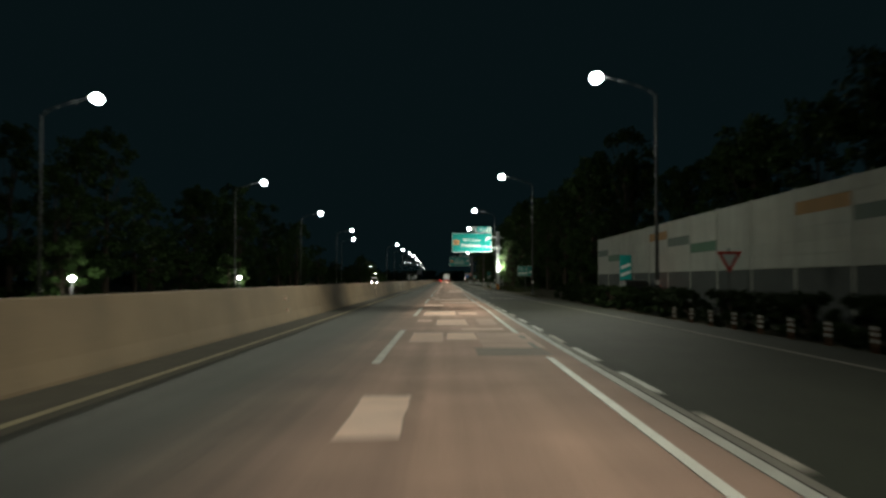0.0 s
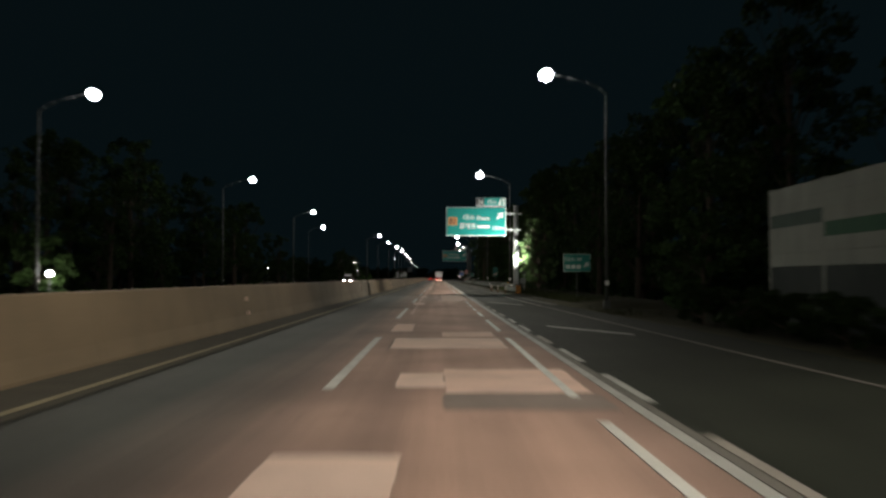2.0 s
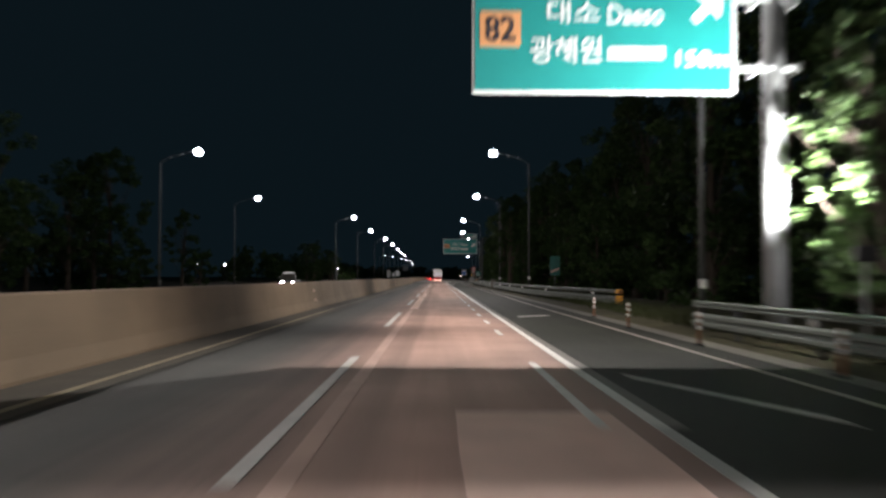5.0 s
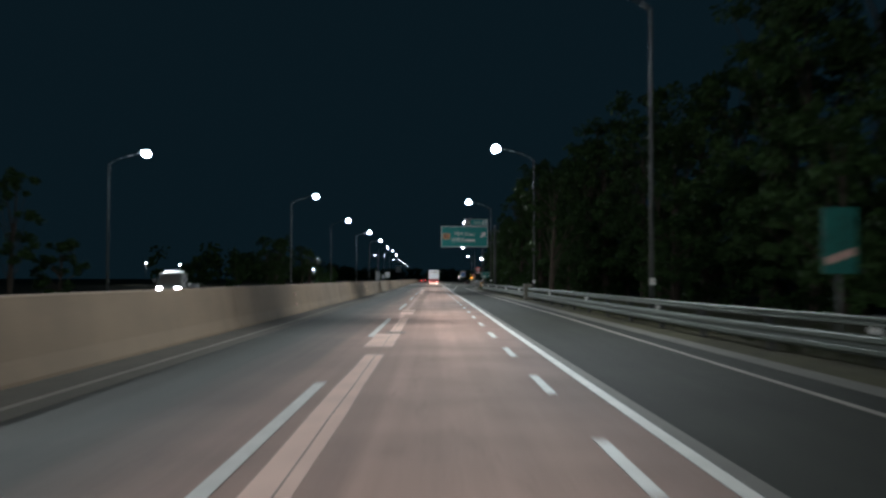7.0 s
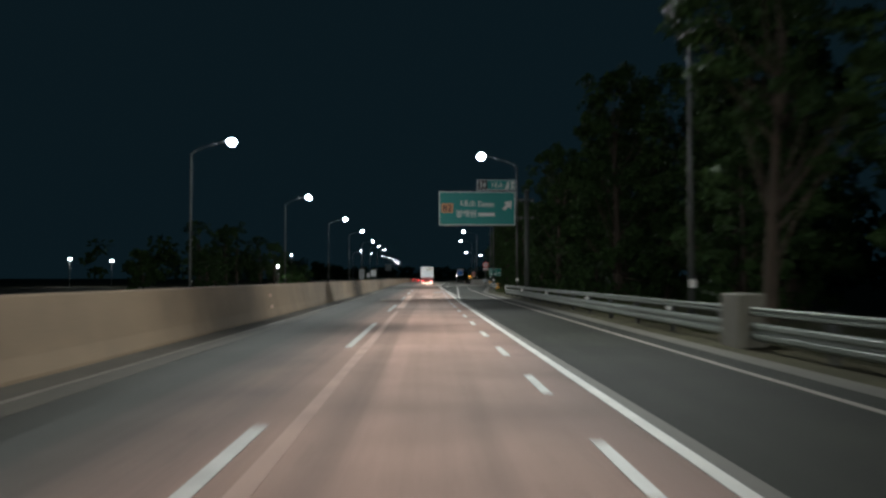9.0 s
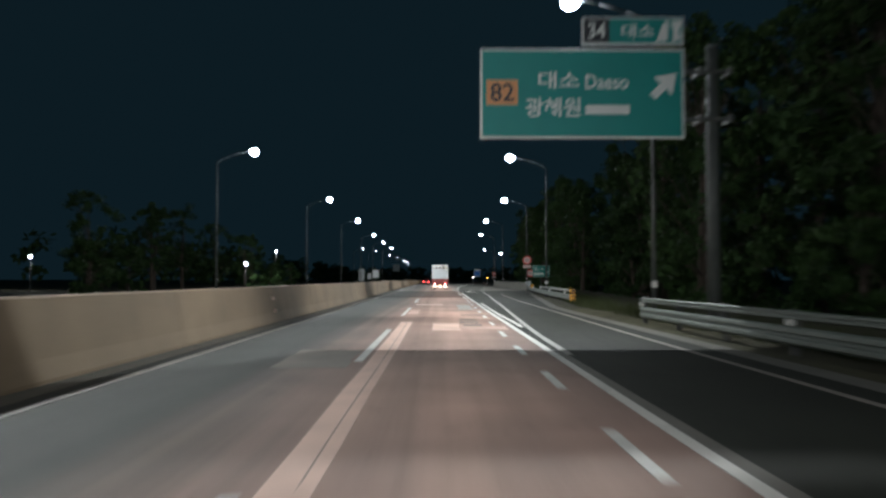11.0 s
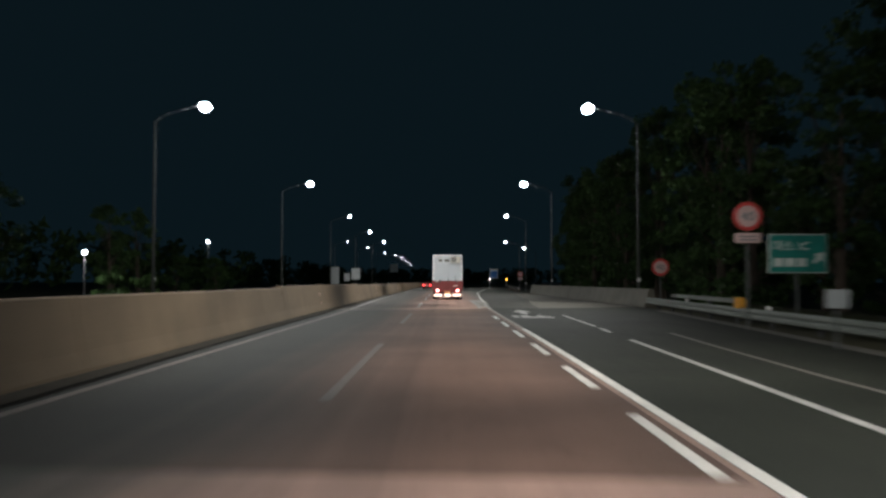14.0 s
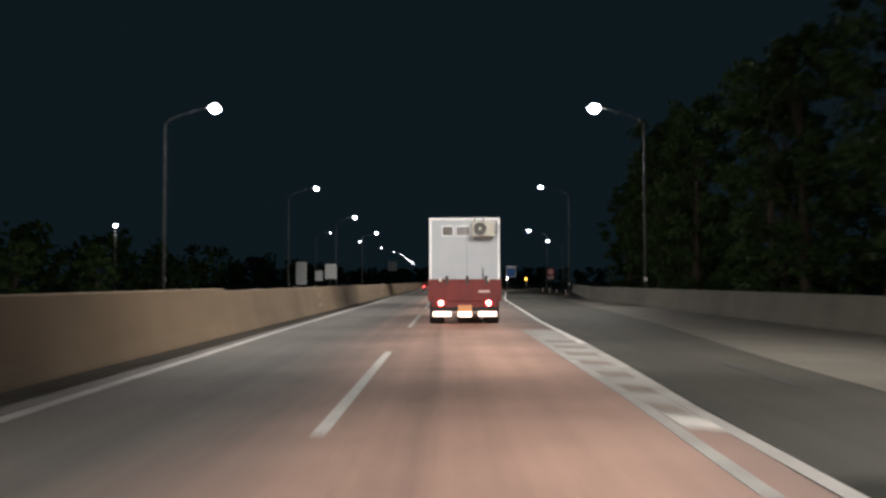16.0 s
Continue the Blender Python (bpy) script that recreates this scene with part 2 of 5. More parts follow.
# lighter copy of the leaf colour: part of the floodlit brightness is painted in
LEAF_FLOODLIT = material("leaves_floodlit", (0.055, 0.095, 0.028), 0.55, 0, 0.4, 0.8, 6, 0.0, rand=0.2)
WALL_PANEL = material("pale_wall_panel", (0.53, 0.55, 0.48), 0.75, 0, 0.12, 0.6, 15, 0.1, rand=0.15)
WALL_ORANGE = material("orange_wall_panel", (0.42, 0.22, 0.05), 0.75, 0, 0.15, 0.8, 15, 0.1)
WALL_BLUE = material("slate_wall_panel", (0.10, 0.16, 0.13), 0.75, 0, 0.15, 0.8, 15, 0.1)
WALL_GREEN = material("green_wall_panel", (0.05, 0.19, 0.10), 0.75, 0, 0.15, 0.8, 15, 0.1)
WALL_BASE = material("wall_base", (0.07, 0.085, 0.08), 0.85, 0, 0.2, 0.8, 15, 0.2)
SIGN_GREY = material("plain_sign_grey", (0.24, 0.25, 0.25), 0.6, 0.1, 0.15, 2, 20, 0.0)
BOX_WHITE = material("cabin_white", (0.44, 0.465, 0.49), 0.45, 0, 0.06, 1.2, 12, 0.05)
BOX_TRIM = material("cabin_trim", (0.88, 0.89, 0.89), 0.35, 0.2, 0.05, 3, 20, 0.0)
TRUCK_RED = material("truck_red", (0.17, 0.02, 0.017), 0.5, 0, 0.3, 1.5, 14, 0.1)
RUBBER = material("rubber", (0.02, 0.02, 0.02), 0.85, 0, 0.3, 5, 30, 0.3)
PANE_DARK = material("dark_pane", (0.12, 0.11, 0.10), 0.12, 0, 0.2, 3, 20, 0.0)
UNIT_BEIGE = material("air_conditioner_beige", (0.55, 0.52, 0.45), 0.5, 0, 0.08, 3, 20, 0.0)
FAN_DARK = material("fan_dark", (0.06, 0.06, 0.055), 0.5, 0, 0.1, 3, 20, 0.0)
CAR_DARK = material("car_dark_grey", (0.03, 0.032, 0.035), 0.3, 0.2, 0.1, 2, 20, 0.0)
HAZARD_YELLOW = material("hazard_yellow", (0.8, 0.36, 0.03), 0.5, 0, 0.12, 3, 20, 0.05)
CAR_RED = material("car_dark_red", (0.22, 0.02, 0.02), 0.25, 0.2, 0.1, 2, 20, 0.0)
LAMP_FAR_GLOW = glow("distant_lamp_glow", (0.92, 1.0, 1.0), 6.0)
LAMP_GLOW = glow("street_lamp_glow", (0.92, 1.0, 1.0), 14.0)
TAIL_GLOW = glow("tail_light_glow", (1.0, 0.05, 0.04), 3.0)
TAIL_CORE = glow("brake_light_core", (1.0, 0.5, 0.42), 5.0)
# light thrown back by the lorry's rear plates, set as emission
PLATE_GLOW = glow("rear_plate_glow", (1.0, 0.72, 0.5), 0.75)
HEAD_GLOW = glow("head_light_glow", (1.0, 0.95, 0.9), 40.0)
# returned light on small road reflectors, set as emission
REFLECTOR_GLOW = glow("white_reflector_glow", (1.0, 0.9, 0.75), 2.0)
AMBER_GLOW = glow("amber_reflector_glow", (1.0, 0.45, 0.05), 2.5)

for m in (LEAF, LEAF_DARK, GRASS, SOIL):
    m.node_tree.nodes["Principled BSDF"].inputs["Specular IOR Level"].default_value = 0.12
stained(CONCRETE, 0.84, 1.06, 0.45)
stained(CONCRETE_GREY, 0.84, 1.06, 0.45)
stained(WALL_PANEL, 0.85, 1.05, 0.6)

# ---- mesh helpers ----
def box(bm, x0, x1, y0, y1, z0, z1, bevel=0.0):
    got = bmesh.ops.create_cube(bm, size=1.0)["verts"]
    for v in got:
        v.co = Vector((x0 + (v.co.x + 0.5) * (x1 - x0), y0 + (v.co.y + 0.5) * (y1 - y0), z0 + (v.co.z + 0.5) * (z1 - z0)))
    if bevel:
        edges = list({e for v in got for e in v.link_edges})
        bmesh.ops.bevel(bm, geom=edges, offset=bevel, segments=2, affect="EDGES", profile=0.5)
    return bm


def tube(bm, a, b, r0, r1=None, seg=12):
    a, b = Vector(a), Vector(b)
    m = Matrix.Translation((a + b) / 2) @ (b - a).to_track_quat("Z", "Y").to_matrix().to_4x4()
    bmesh.ops.create_cone(bm, cap_ends=True, segments=seg, radius1=r0, radius2=r0 if r1 is None else r1, depth=(b - a).length, matrix=m)
    return bm


def pipe(bm, points, r0, r1=None, seg=10):
    r1 = r0 if r1 is None else r1
    n = len(points) - 1
    for i in range(n):
        tube(bm, points[i], points[i + 1], r0 + (r1 - r0) * i / n, r0 + (r1 - r0) * (i + 1) / n, seg)
    return bm


def part(name, bm, mat, parent=None, label="", smooth=False):
    me = bpy.data.meshes.new(name)
    bmesh.ops.recalc_face_normals(bm, faces=bm.faces)
    if smooth:
        for f in bm.faces:
            f.smooth = True
    bm.to_mesh(me)
    bm.free()
    me.materials.append(mat)
    ob = new(name, me)
    ob.parent = parent
    if label:
        tagged(ob, label)
    return ob


def cube_part(name, mat, parent, dims, bevel=0.0, label=""):
    return part(name, box(bmesh.new(), *dims, bevel), mat, parent, label)


def thing(name, label, category, m=None, group="", kind=""):
    ob = new(name)
    ob.empty_display_size = 0.3
    if m is not None:
        ob.matrix_basis = m
    return tagged(ob, label, category, group, kind)


def raw(name, verts, faces, mat, parent=None, label=""):
    me = bpy.data.meshes.new(name)
    me.from_pydata(verts, [], faces)
    me.update()
    me.materials.append(mat)
    ob = new(name, me)
    ob.parent = parent
    if label:
        tagged(ob, label)
    return ob


def between(x, table):
    """Straight-line value at x in a table of (x, value)."""
    return float(np.interp(x, [a for a, b in table], [b for a, b in table]))


def lettering(name, text, size, m, mat, parent, width=None, height=None, label="", bold=0.012):
    """Words as a thin mesh in the plane x, z of the sign (m places it)."""
    cu = bpy.data.curves.new(name, "FONT")
    cu.body, cu.size, cu.extrude, cu.offset = text, size, 0.004, bold
    cu.align_x, cu.align_y = "CENTER", "CENTER"
    cu.resolution_u = 3
    tmp = bpy.data.objects.new(name, cu)
    scene.collection.objects.link(tmp)
    bpy.context.view_layer.update()
    me = bpy.data.meshes.new_from_object(tmp.evaluated_get(bpy.context.evaluated_depsgraph_get()))
    bpy.data.objects.remove(tmp)
    bpy.data.curves.remove(cu)
    co = np.array([v.co for v in me.vertices]) if len(me.vertices) else np.zeros((1, 3))
    lo, hi = co.min(0), co.max(0)
    sx = width / max(hi[0] - lo[0], 1e-6) if width else 1.0
    sy = height / max(hi[1] - lo[1], 1e-6) if height else sx
    if width and not height:
        sy = sx
    c = (lo + hi) / 2
    for v in me.vertices:
        v.co = Vector(((v.co.x - c[0]) * sx, (v.co.y - c[1]) * sy, v.co.z))
    me.materials.clear()
    me.materials.append(mat)
    ob = new(name, me)
    ob.parent = parent
    ob.matrix_basis = m
    if label:
        tagged(ob, label)
    return ob


# ---- ground and pavements ----
gz = -0.35
raw("ground", [(-1500, -800, gz), (1500, -800, gz), (1500, 2500, gz), (-1500, 2500, gz)], [(0, 1, 2, 3)], SOIL)
tagged(bpy.data.objects["ground"], "dark soil and grass beside the expressway", "ground", kind="structure")

Y0, Y1 = -60.0, 1100.0


def slab(name, left, right, ys, mat, label, z=0.0, zr=None):
    """A pavement between two edge tables, sampled at ys."""
    bm = bmesh.new()
    rows = []
    for y in ys:
        xl, xr = between(y, left), between(y, right)
        zz = z if zr is None else between(y, zr)
        rows.append([bm.verts.new((xl, y, z)), bm.verts.new((xr, y, zz)), bm.verts.new((xr, y, zz - 0.5)), bm.verts.new((xl, y, z - 0.5))])
    for a, b in zip(rows, rows[1:]):
        for i in range(4):
            bm.faces.new((a[i], b[i], b[(i + 1) % 4], a[(i + 1) % 4]))
    bm.faces.new(rows[0])
    bm.faces.new(rows[-1])
    return tagged(part(name, bm, mat), label, "road", kind="structure")


OUTER = [(-60, 2.35), (115, 2.34), (160, 2.39), (190, 2.44), (205, 2.48), (230, 2.40), (247, 2.33), (262, 2.37), (282, 2.39), (295, 2.49), (310, 2.50), (322, 2.59), (350, 2.64), (356, 2.66), (360, 2.86), (366, 3.08), (380, 3.30), (420, 4.6), (470, 8.0), (540, 17.0), (620, 32.0)]
EDGE_R = [(-60, 7.2), (20, 6.85), (45, 6.33), (60, 6.0), (80, 5.6), (100, 5.27), (160, 5.1), (187, 5.34), (210, 5.25), (262, 5.22), (285, 5.46), (300, 5.6), (312, 5.88), (320, 6.05), (345, 7.5), (360, 9.5), (420, 11.2), (470, 16), (540, 26), (620, 42)]
SHOULDER = [(-60, 8.6), (20, 8.4), (45, 8.0), (60, 7.6), (80, 7.0), (100, 6.5), (140, 6.4), (285, 6.4), (300, 7.6), (350, 11.6), (420, 11.8), (470, 17.5), (540, 27.5), (620, 43.5)]
ys_long = [-60, 0, 20, 30, 40, 45, 60, 80, 100, 115, 140, 160, 190, 205, 230, 247, 262, 282, 285, 295, 300, 310, 322, 330, 340, 345, 350, 353, 356, 360, 366, 372, 380, 400, 420, 440, 470]
road = slab("road", [(Y0, -7.4), (Y1, -7.4)], OUTER + [(1100, 32.0)], ys_long + [500], ASPHALT, "worn grey asphalt expressway with two lanes, headlight glow painted on one")
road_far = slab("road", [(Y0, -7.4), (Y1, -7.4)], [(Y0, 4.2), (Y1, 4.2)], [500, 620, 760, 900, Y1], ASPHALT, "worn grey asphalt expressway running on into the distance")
exit_lane = slab("road", OUTER, SHOULDER, ys_long + [500, 540, 620], ASPHALT_SIDE, "asphalt side lane and exit ramp, darkened to look unlit")
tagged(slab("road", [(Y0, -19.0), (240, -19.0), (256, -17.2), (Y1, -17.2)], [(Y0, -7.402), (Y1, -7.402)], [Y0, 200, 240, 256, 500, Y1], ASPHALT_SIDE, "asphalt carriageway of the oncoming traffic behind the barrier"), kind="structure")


def strip(name, x_of, y0, y1, width, mat, parent, z=0.009, step=6.0, label=""):
    """A painted line that follows x_of along the road, 4 mm thick."""
    n = max(1, int(math.ceil((y1 - y0) / step)))
    bm = bmesh.new()
    rows = []
    for i in range(n + 1):
        y = y0 + (y1 - y0) * i / n
        x = between(y, x_of) if isinstance(x_of, list) else x_of
        zz = z
        rows.append([bm.verts.new((x - width / 2, y, zz)), bm.verts.new((x + width / 2, y, zz)), bm.verts.new((x + width / 2, y, zz - 0.006)), bm.verts.new((x - width / 2, y, zz - 0.006))])
    for a, b in zip(rows, rows[1:]):
        for i in range(4):
            bm.faces.new((a[i], b[i], b[(i + 1) % 4], a[(i + 1) % 4]))
    bm.faces.new(rows[0])
    bm.faces.new(rows[-1])
    return part(name, bm, mat, parent, label)


EDGE_L = [(Y0, -4.75), (150, -4.77), (188, -4.75), (200, -4.92), (230, -4.8), (282, -4.8), (294, -5.05), (316, -4.93), (345, -4.88), (356, -5.06), (369, -5.3), (380, -5.4), (Y1, -5.45)]
strip("edge_line", EDGE_L, 236, 312, 0.17, PAINT_WORN, road)
strip("edge_line", EDGE_L, Y0, 150, 0.13, PAINT_YELLOW, road, label="faded yellow edge line beside the median barrier")
strip("edge_line", EDGE_L, 150, 236, 0.12, PAINT_WORN, road)
strip("edge_line", EDGE_L, 352, 498, 0.20, PAINT_DULL, road, label="pale edge line beside the median barrier")
strip("edge_line", EDGE_L, 312, 352, 0.17, PAINT_GHOST, road)
strip("edge_line", EDGE_L, 500, Y1 - 2, 0.20, PAINT_WHITE, road_far)

# long dashes between the two lanes: ten metres long, twenty apart
for k in range(-4, 43):
    far = 25.56 + 20.0 * k
    mat = PAINT_GHOST if 310 < far < 352 else PAINT_WHITE
    strip("lane_dash", -1.48, far - 10.0, far, 0.15, mat, road if far < 500 else road_far)

# line of mixed long and short dashes on the near side of the exit lane
INNER = [(-60, 1.74), (30, 1.75), (44, 1.81), (54, 1.7), (165, 1.69), (185, 1.74), (198, 1.78), (225, 1.72), (248, 1.66), (260, 1.71), (270, 1.80), (282, 1.92), (291, 2.0), (303, 2.08), (313, 2.14), (325, 2.16), (342, 2.2)]
for a, b in ((-40, -22), (-14, -6), (-2, 16.7), (18.9, 20.6), (19.6 + 2.4, 23.0), (24.3, 36.5), (37.5, 52.9), (54.8, 65.4), (68.2, 74.6), (77.5, 81.5), (83.4, 85.9), (88.0, 91.05), (92.9, 96.4), (118, 124.5)):
    strip("lane_dash", INNER, a, b, 0.125, PAINT_WHITE if b > 24.5 or b < 17 else PAINT_WORN, road)
shorts = [164.43 + 5.45 * k for k in range(-6, 27)]
for a in shorts:
    strip("short_dash", INNER, a, a + 2.1, 0.125, PAINT_WHITE, road)
for k in range(6):
    strip("short_dash", INNER, 311.3 + 5.6 * k, 314.4 + 5.6 * k, 0.135, PAINT_WHITE, road)

# solid line along the exit lane and the blocks that flank it
SOLID = [(a, b - 0.06) for a, b in OUTER]
strip("solid_line", SOLID, -60, 118, 0.145, PAINT_DULL, road)
strip("solid_line", SOLID, 118, 332, 0.145, PAINT_WHITE, road)
strip("solid_line", SOLID, 332, 352, 0.115, PAINT_WORN, road)
# pale seam of older paint and grit on the far side of the line
strip("paint_seam", [(y, x + 0.16) for y, x in SOLID], 118, 258, 0.19, PAINT_FAINT, exit_lane, 0.006, label="worn pale seam beside the solid line")
BLOCK_X = [(-60, 2.58), (30, 2.57), (75, 2.55), (112, 2.49)]
BLOCKS = (-12.0, -7.2, -2.4, 2.3, 6.9, 11.5, 16.1, 20.7, 25.4, 30.2, 35.2, 40.4, 44.9, 49.6, 54.4, 59.4, 63.7, 68.2, 72.8, 77.4, 82.0, 86.6, 91.2, 95.8, 100.4, 104.0, 107.5)
for k, a in enumerate(BLOCKS):
    strip("block_mark", BLOCK_X, a, a + 2.75 + 0.25 * math.sin(k * 2.3), 0.125, PAINT_WORN if k % 3 == 1 or a > 80 else PAINT_DULL, exit_lane)
strip("paint_seam", [(y, x - 0.13) for y, x in BLOCK_X], -60, 112, 0.11, PAINT_FAINT, exit_lane, 0.006, label="worn pale seam between the doubled lines")
strip("solid_line", [(266, 2.63), (279, 2.57), (286, 2.62), (294, 2.68)], 267, 294, 0.14, PAINT_WHITE, exit_lane)
TAPER = [(255, 2.57), (260, 2.62), (265, 2.72), (272, 2.98), (279, 3.22), (287, 3.53), (294, 3.77), (303, 4.04), (310, 4.29), (318, 4.58), (326, 4.8), (334, 5.1), (343, 5.35)]
strip("solid_line", TAPER, 257, 327, 0.145, PAINT_DULL, exit_lane)
for a, b in ((330.4, 332.5), (333.8, 338.7), (339.0, 343.4)):
    strip("lane_dash", TAPER, a, b, 0.12, PAINT_DULL, exit_lane)
strip("edge_line", EDGE_R, -60, 90, 0.12, PAINT_FAINT, exit_lane, label="nearly worn away edge line along the side lane")
strip("edge_line", EDGE_R, 300, 330, 0.12, PAINT_FAINT, exit_lane)
strip("edge_line", EDGE_R, 90, 300, 0.13, PAINT_WORN, exit_lane, label="worn edge line along the side lane")


def quad_mark(name, corners, mat, parent, z, label=""):
    bm = bmesh.new()
    top = [bm.verts.new((x, y, z)) for x, y in corners]
    low = [bm.verts.new((x, y, z - 0.012)) for x, y in corners]
    bm.faces.new(top)
    bm.faces.new(low[::-1])
    n = len(top)
    for i in range(n):
        bm.faces.new((top[i], low[i], low[(i + 1) % n], top[(i + 1) % n]))
    return part(name, bm, mat, parent, label)


# slanting bars in the merging area
for a, b, c, e in ((3.35, 70.9, 5.1, 67.1), (3.05, 97.0, 4.6, 91.6), (2.9, 122.8, 4.3, 118.6), (3.1, 142.4, 4.4, 143.6)):
    quad_mark("slanting_bar", ((a, b), (c, e), (c + 0.02, e - 0.55), (a + 0.02, b - 0.55)), PAINT_DULL, exit_lane, 0.009)

# repaired rectangles in the lane: x from, x to, y from, y to, tone
PATCHES = (
    (-1.3, -0.69, 8.3, 11.2, "pale"), (-1.12, -0.3, 20.9, 24.5, "light"), (-0.19, 0.56, 21.8, 24.35, "pale"), (0.6, 1.95, 19.1, 24.5, "faint"), (0.4, 1.85, 17.2, 19.05, "dark"),
    (0.25, 1.5, 25.75, 26.8, "light"), (-0.54, 0.5, 28.75, 32.3, "pale"), (-1.25, -0.72, 31.0, 32.5, "light"), (0.9, 1.5, 28.6, 33.1, "faint"), (-1.17, 0.2, 36.2, 40.6, "pale"), (0.36, 1.14, 37.1, 39.6, "light"),
    (-1.42, -0.33, 49.2, 51.2, "pale"), (-0.6, 0.07, 55.8, 57.5, "pale"), (0.09, 2.0, 55.25, 58.1, "light"), (0.06, 2.05, 53.8, 55.15, "dark"), (-1.03, 1.48, 62.3, 65.3, "pale"), (0.1, 1.44, 65.9, 67.7, "light"),
    (-1.33, -0.73, 68.1, 71.8, "light"), (-1.17, -1.02, 79.0, 91.4, "faint"), (-1.37, -0.77, 91.55, 95.05, "light"), (-1.24, -1.05, 95.2, 109.1, "faint"), (0.05, 1.46, 98.9, 100.6, "light"),
    (0.24, 1.95, 100.7, 119.0, "light"), (-1.31, -0.87, 109.2, 112.3, "light"), (-1.2, -1.0, 112.4, 149.0, "faint"), (-1.21, -0.84, 150.0, 170.3, "light"), (-1.4, -0.75, 172.3, 176.8, "light"),
    (-1.18, -0.62, 176.9, 177.8, "dark"), (-1.1, -0.78, 177.9, 186.0, "light"), (-1.2, -1.0, 186.1, 190.1, "faint"), (-1.28, -0.73, 190.2, 192.1, "light"), (-1.3, -0.7, 193.5, 195.0, "light"),
    (-1.2, -1.02, 195.1, 236.0, "faint"), (-1.32, -0.92, 240.0, 270.3, "light"), (-2.9, -1.62, 254.4, 258.1, "dull"), (-0.2, 0.66, 265.2, 269.3, "light"), (0.7, 2.1, 265.8, 267.35, "faint"),
    (0.8, 1.4, 267.45, 268.7, "dark"), (0.72, 1.4, 269.35, 270.6, "dark"), (0.78, 1.4, 271.3, 272.75, "dark"), (1.05, 1.95, 272.9, 274.1, "faint"), (0.94, 1.85, 275.8, 276.7, "dark"), (0.66, 1.6, 281.3, 282.4, "dark"),
    (1.02, 1.75, 282.5, 290.4, "grey"), (-1.32, 0.28, 290.0, 291.8, "light"), (-1.33, -0.88, 277.0, 282.1, "faint"))
TONES = {"pale": PATCH_PALE, "light": PATCH_LIGHT, "faint": PATCH_FAINT, "dark": PATCH_DARK, "grey": PATCH_GREY, "dull": PATCH_DULL}
rp = random.Random(4)
for x0, x1, a, b, tone in PATCHES:
    # ragged outline: eight steps along each long side, three across each end
    rag = 0.055 if tone in ("dark", "grey", "dull") else 0.03
    side = [(x0 + (x1 - x0) * k / 3, a) for k in range(3)] + [(x1, a + (b - a) * k / 8) for k in range(8)] + [(x1 - (x1 - x0) * k / 3, b) for k in range(3)] + [(x0, b - (b - a) * k / 8) for k in range(8)]
    quad_mark("asphalt_patch", [(x + rp.uniform(-rag, rag) * 0.6, y + rp.uniform(-rag, rag)) for x, y in side], TONES[tone], road, 0.004)
# thin open joints along the repairs
for x, a, b in ((-1.06, 61.5, 65.2), (-0.97, 158, 186), (-1.05, 246, 274)):
    strip("crack", [(a + (b - a) * i / 12, x - 0.0012 * (b - a) * i / 12 + rp.uniform(-0.012, 0.012)) for i in range(13)], a, b, 0.012, PATCH_DARK, road, 0.0075, 1.5, "thin dark open joint")
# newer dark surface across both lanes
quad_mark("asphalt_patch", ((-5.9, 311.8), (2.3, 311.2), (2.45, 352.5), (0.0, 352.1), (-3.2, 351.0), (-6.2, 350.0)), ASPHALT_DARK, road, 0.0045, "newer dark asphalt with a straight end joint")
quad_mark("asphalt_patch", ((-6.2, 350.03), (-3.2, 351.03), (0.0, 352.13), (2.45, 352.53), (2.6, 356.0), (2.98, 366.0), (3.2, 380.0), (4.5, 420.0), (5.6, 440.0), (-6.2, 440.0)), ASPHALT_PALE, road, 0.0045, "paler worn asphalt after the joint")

# hatched nose between the lane and the exit ramp
NOSE = [(353, 2.04), (357, 2.14), (372, 2.12), (430, 2.4)]
strip("solid_line", NOSE, 353, 374, 0.16, PAINT_DULL, road)
strip("solid_line", SOLID, 352, 368, 0.18, PAINT_DULL, exit_lane)
strip("solid_line", SOLID, 368, 470, 0.18, PAINT_WHITE, exit_lane)
bm = bmesh.new()
rows = []
for y in (355.9, 358, 362, 366, 370, 374):
    rows.append([bm.verts.new((a, y, z)) for a, z in ((between(y, NOSE) + 0.085, 0.007), (between(y, SOLID) - 0.095, 0.007), (between(y, SOLID) - 0.095, 0.001), (between(y, NOSE) + 0.085, 0.001))])
for a, b in zip(rows, rows[1:]):
    for i in range(4):
        bm.faces.new((a[i], b[i], b[(i + 1) % 4], a[(i + 1) % 4]))
bm.faces.new(rows[0])
bm.faces.new(rows[-1])
part("nose_paint", bm, PAINT_DULL, road, "worn pale paint filling the nose of the exit")
for k in range(7):
    y = 356.75 + 1.93 * k
    xa, xb = between(y, NOSE) + 0.11, between(y, SOLID) - 0.13
    quad_mark("hatch_slot", ((xa, y + 0.25), (xb, y), (xb, y + 0.75), (xa, y + 1.0)), PATCH_DULL if k < 5 else PAINT_WORN, road, 0.0115)
quad_mark("hatch_bar", ((2.2, 355.95), (2.56, 355.8), (2.58, 356.5), (2.22, 356.7)), PAINT_WHITE, road, 0.0115)

# the ramp: paler surface after a straight joint, wide concrete shoulder, slots of a drain
PALE = [(353.6, 5.42), (363, 5.88), (370, 6.5), (378, 7.15), (420, 9.3)]
BASE_R = [(355, 11.66), (366, 11.5), (420, 11.5), (470, 17.2), (540, 27.2), (620, 43.2)]


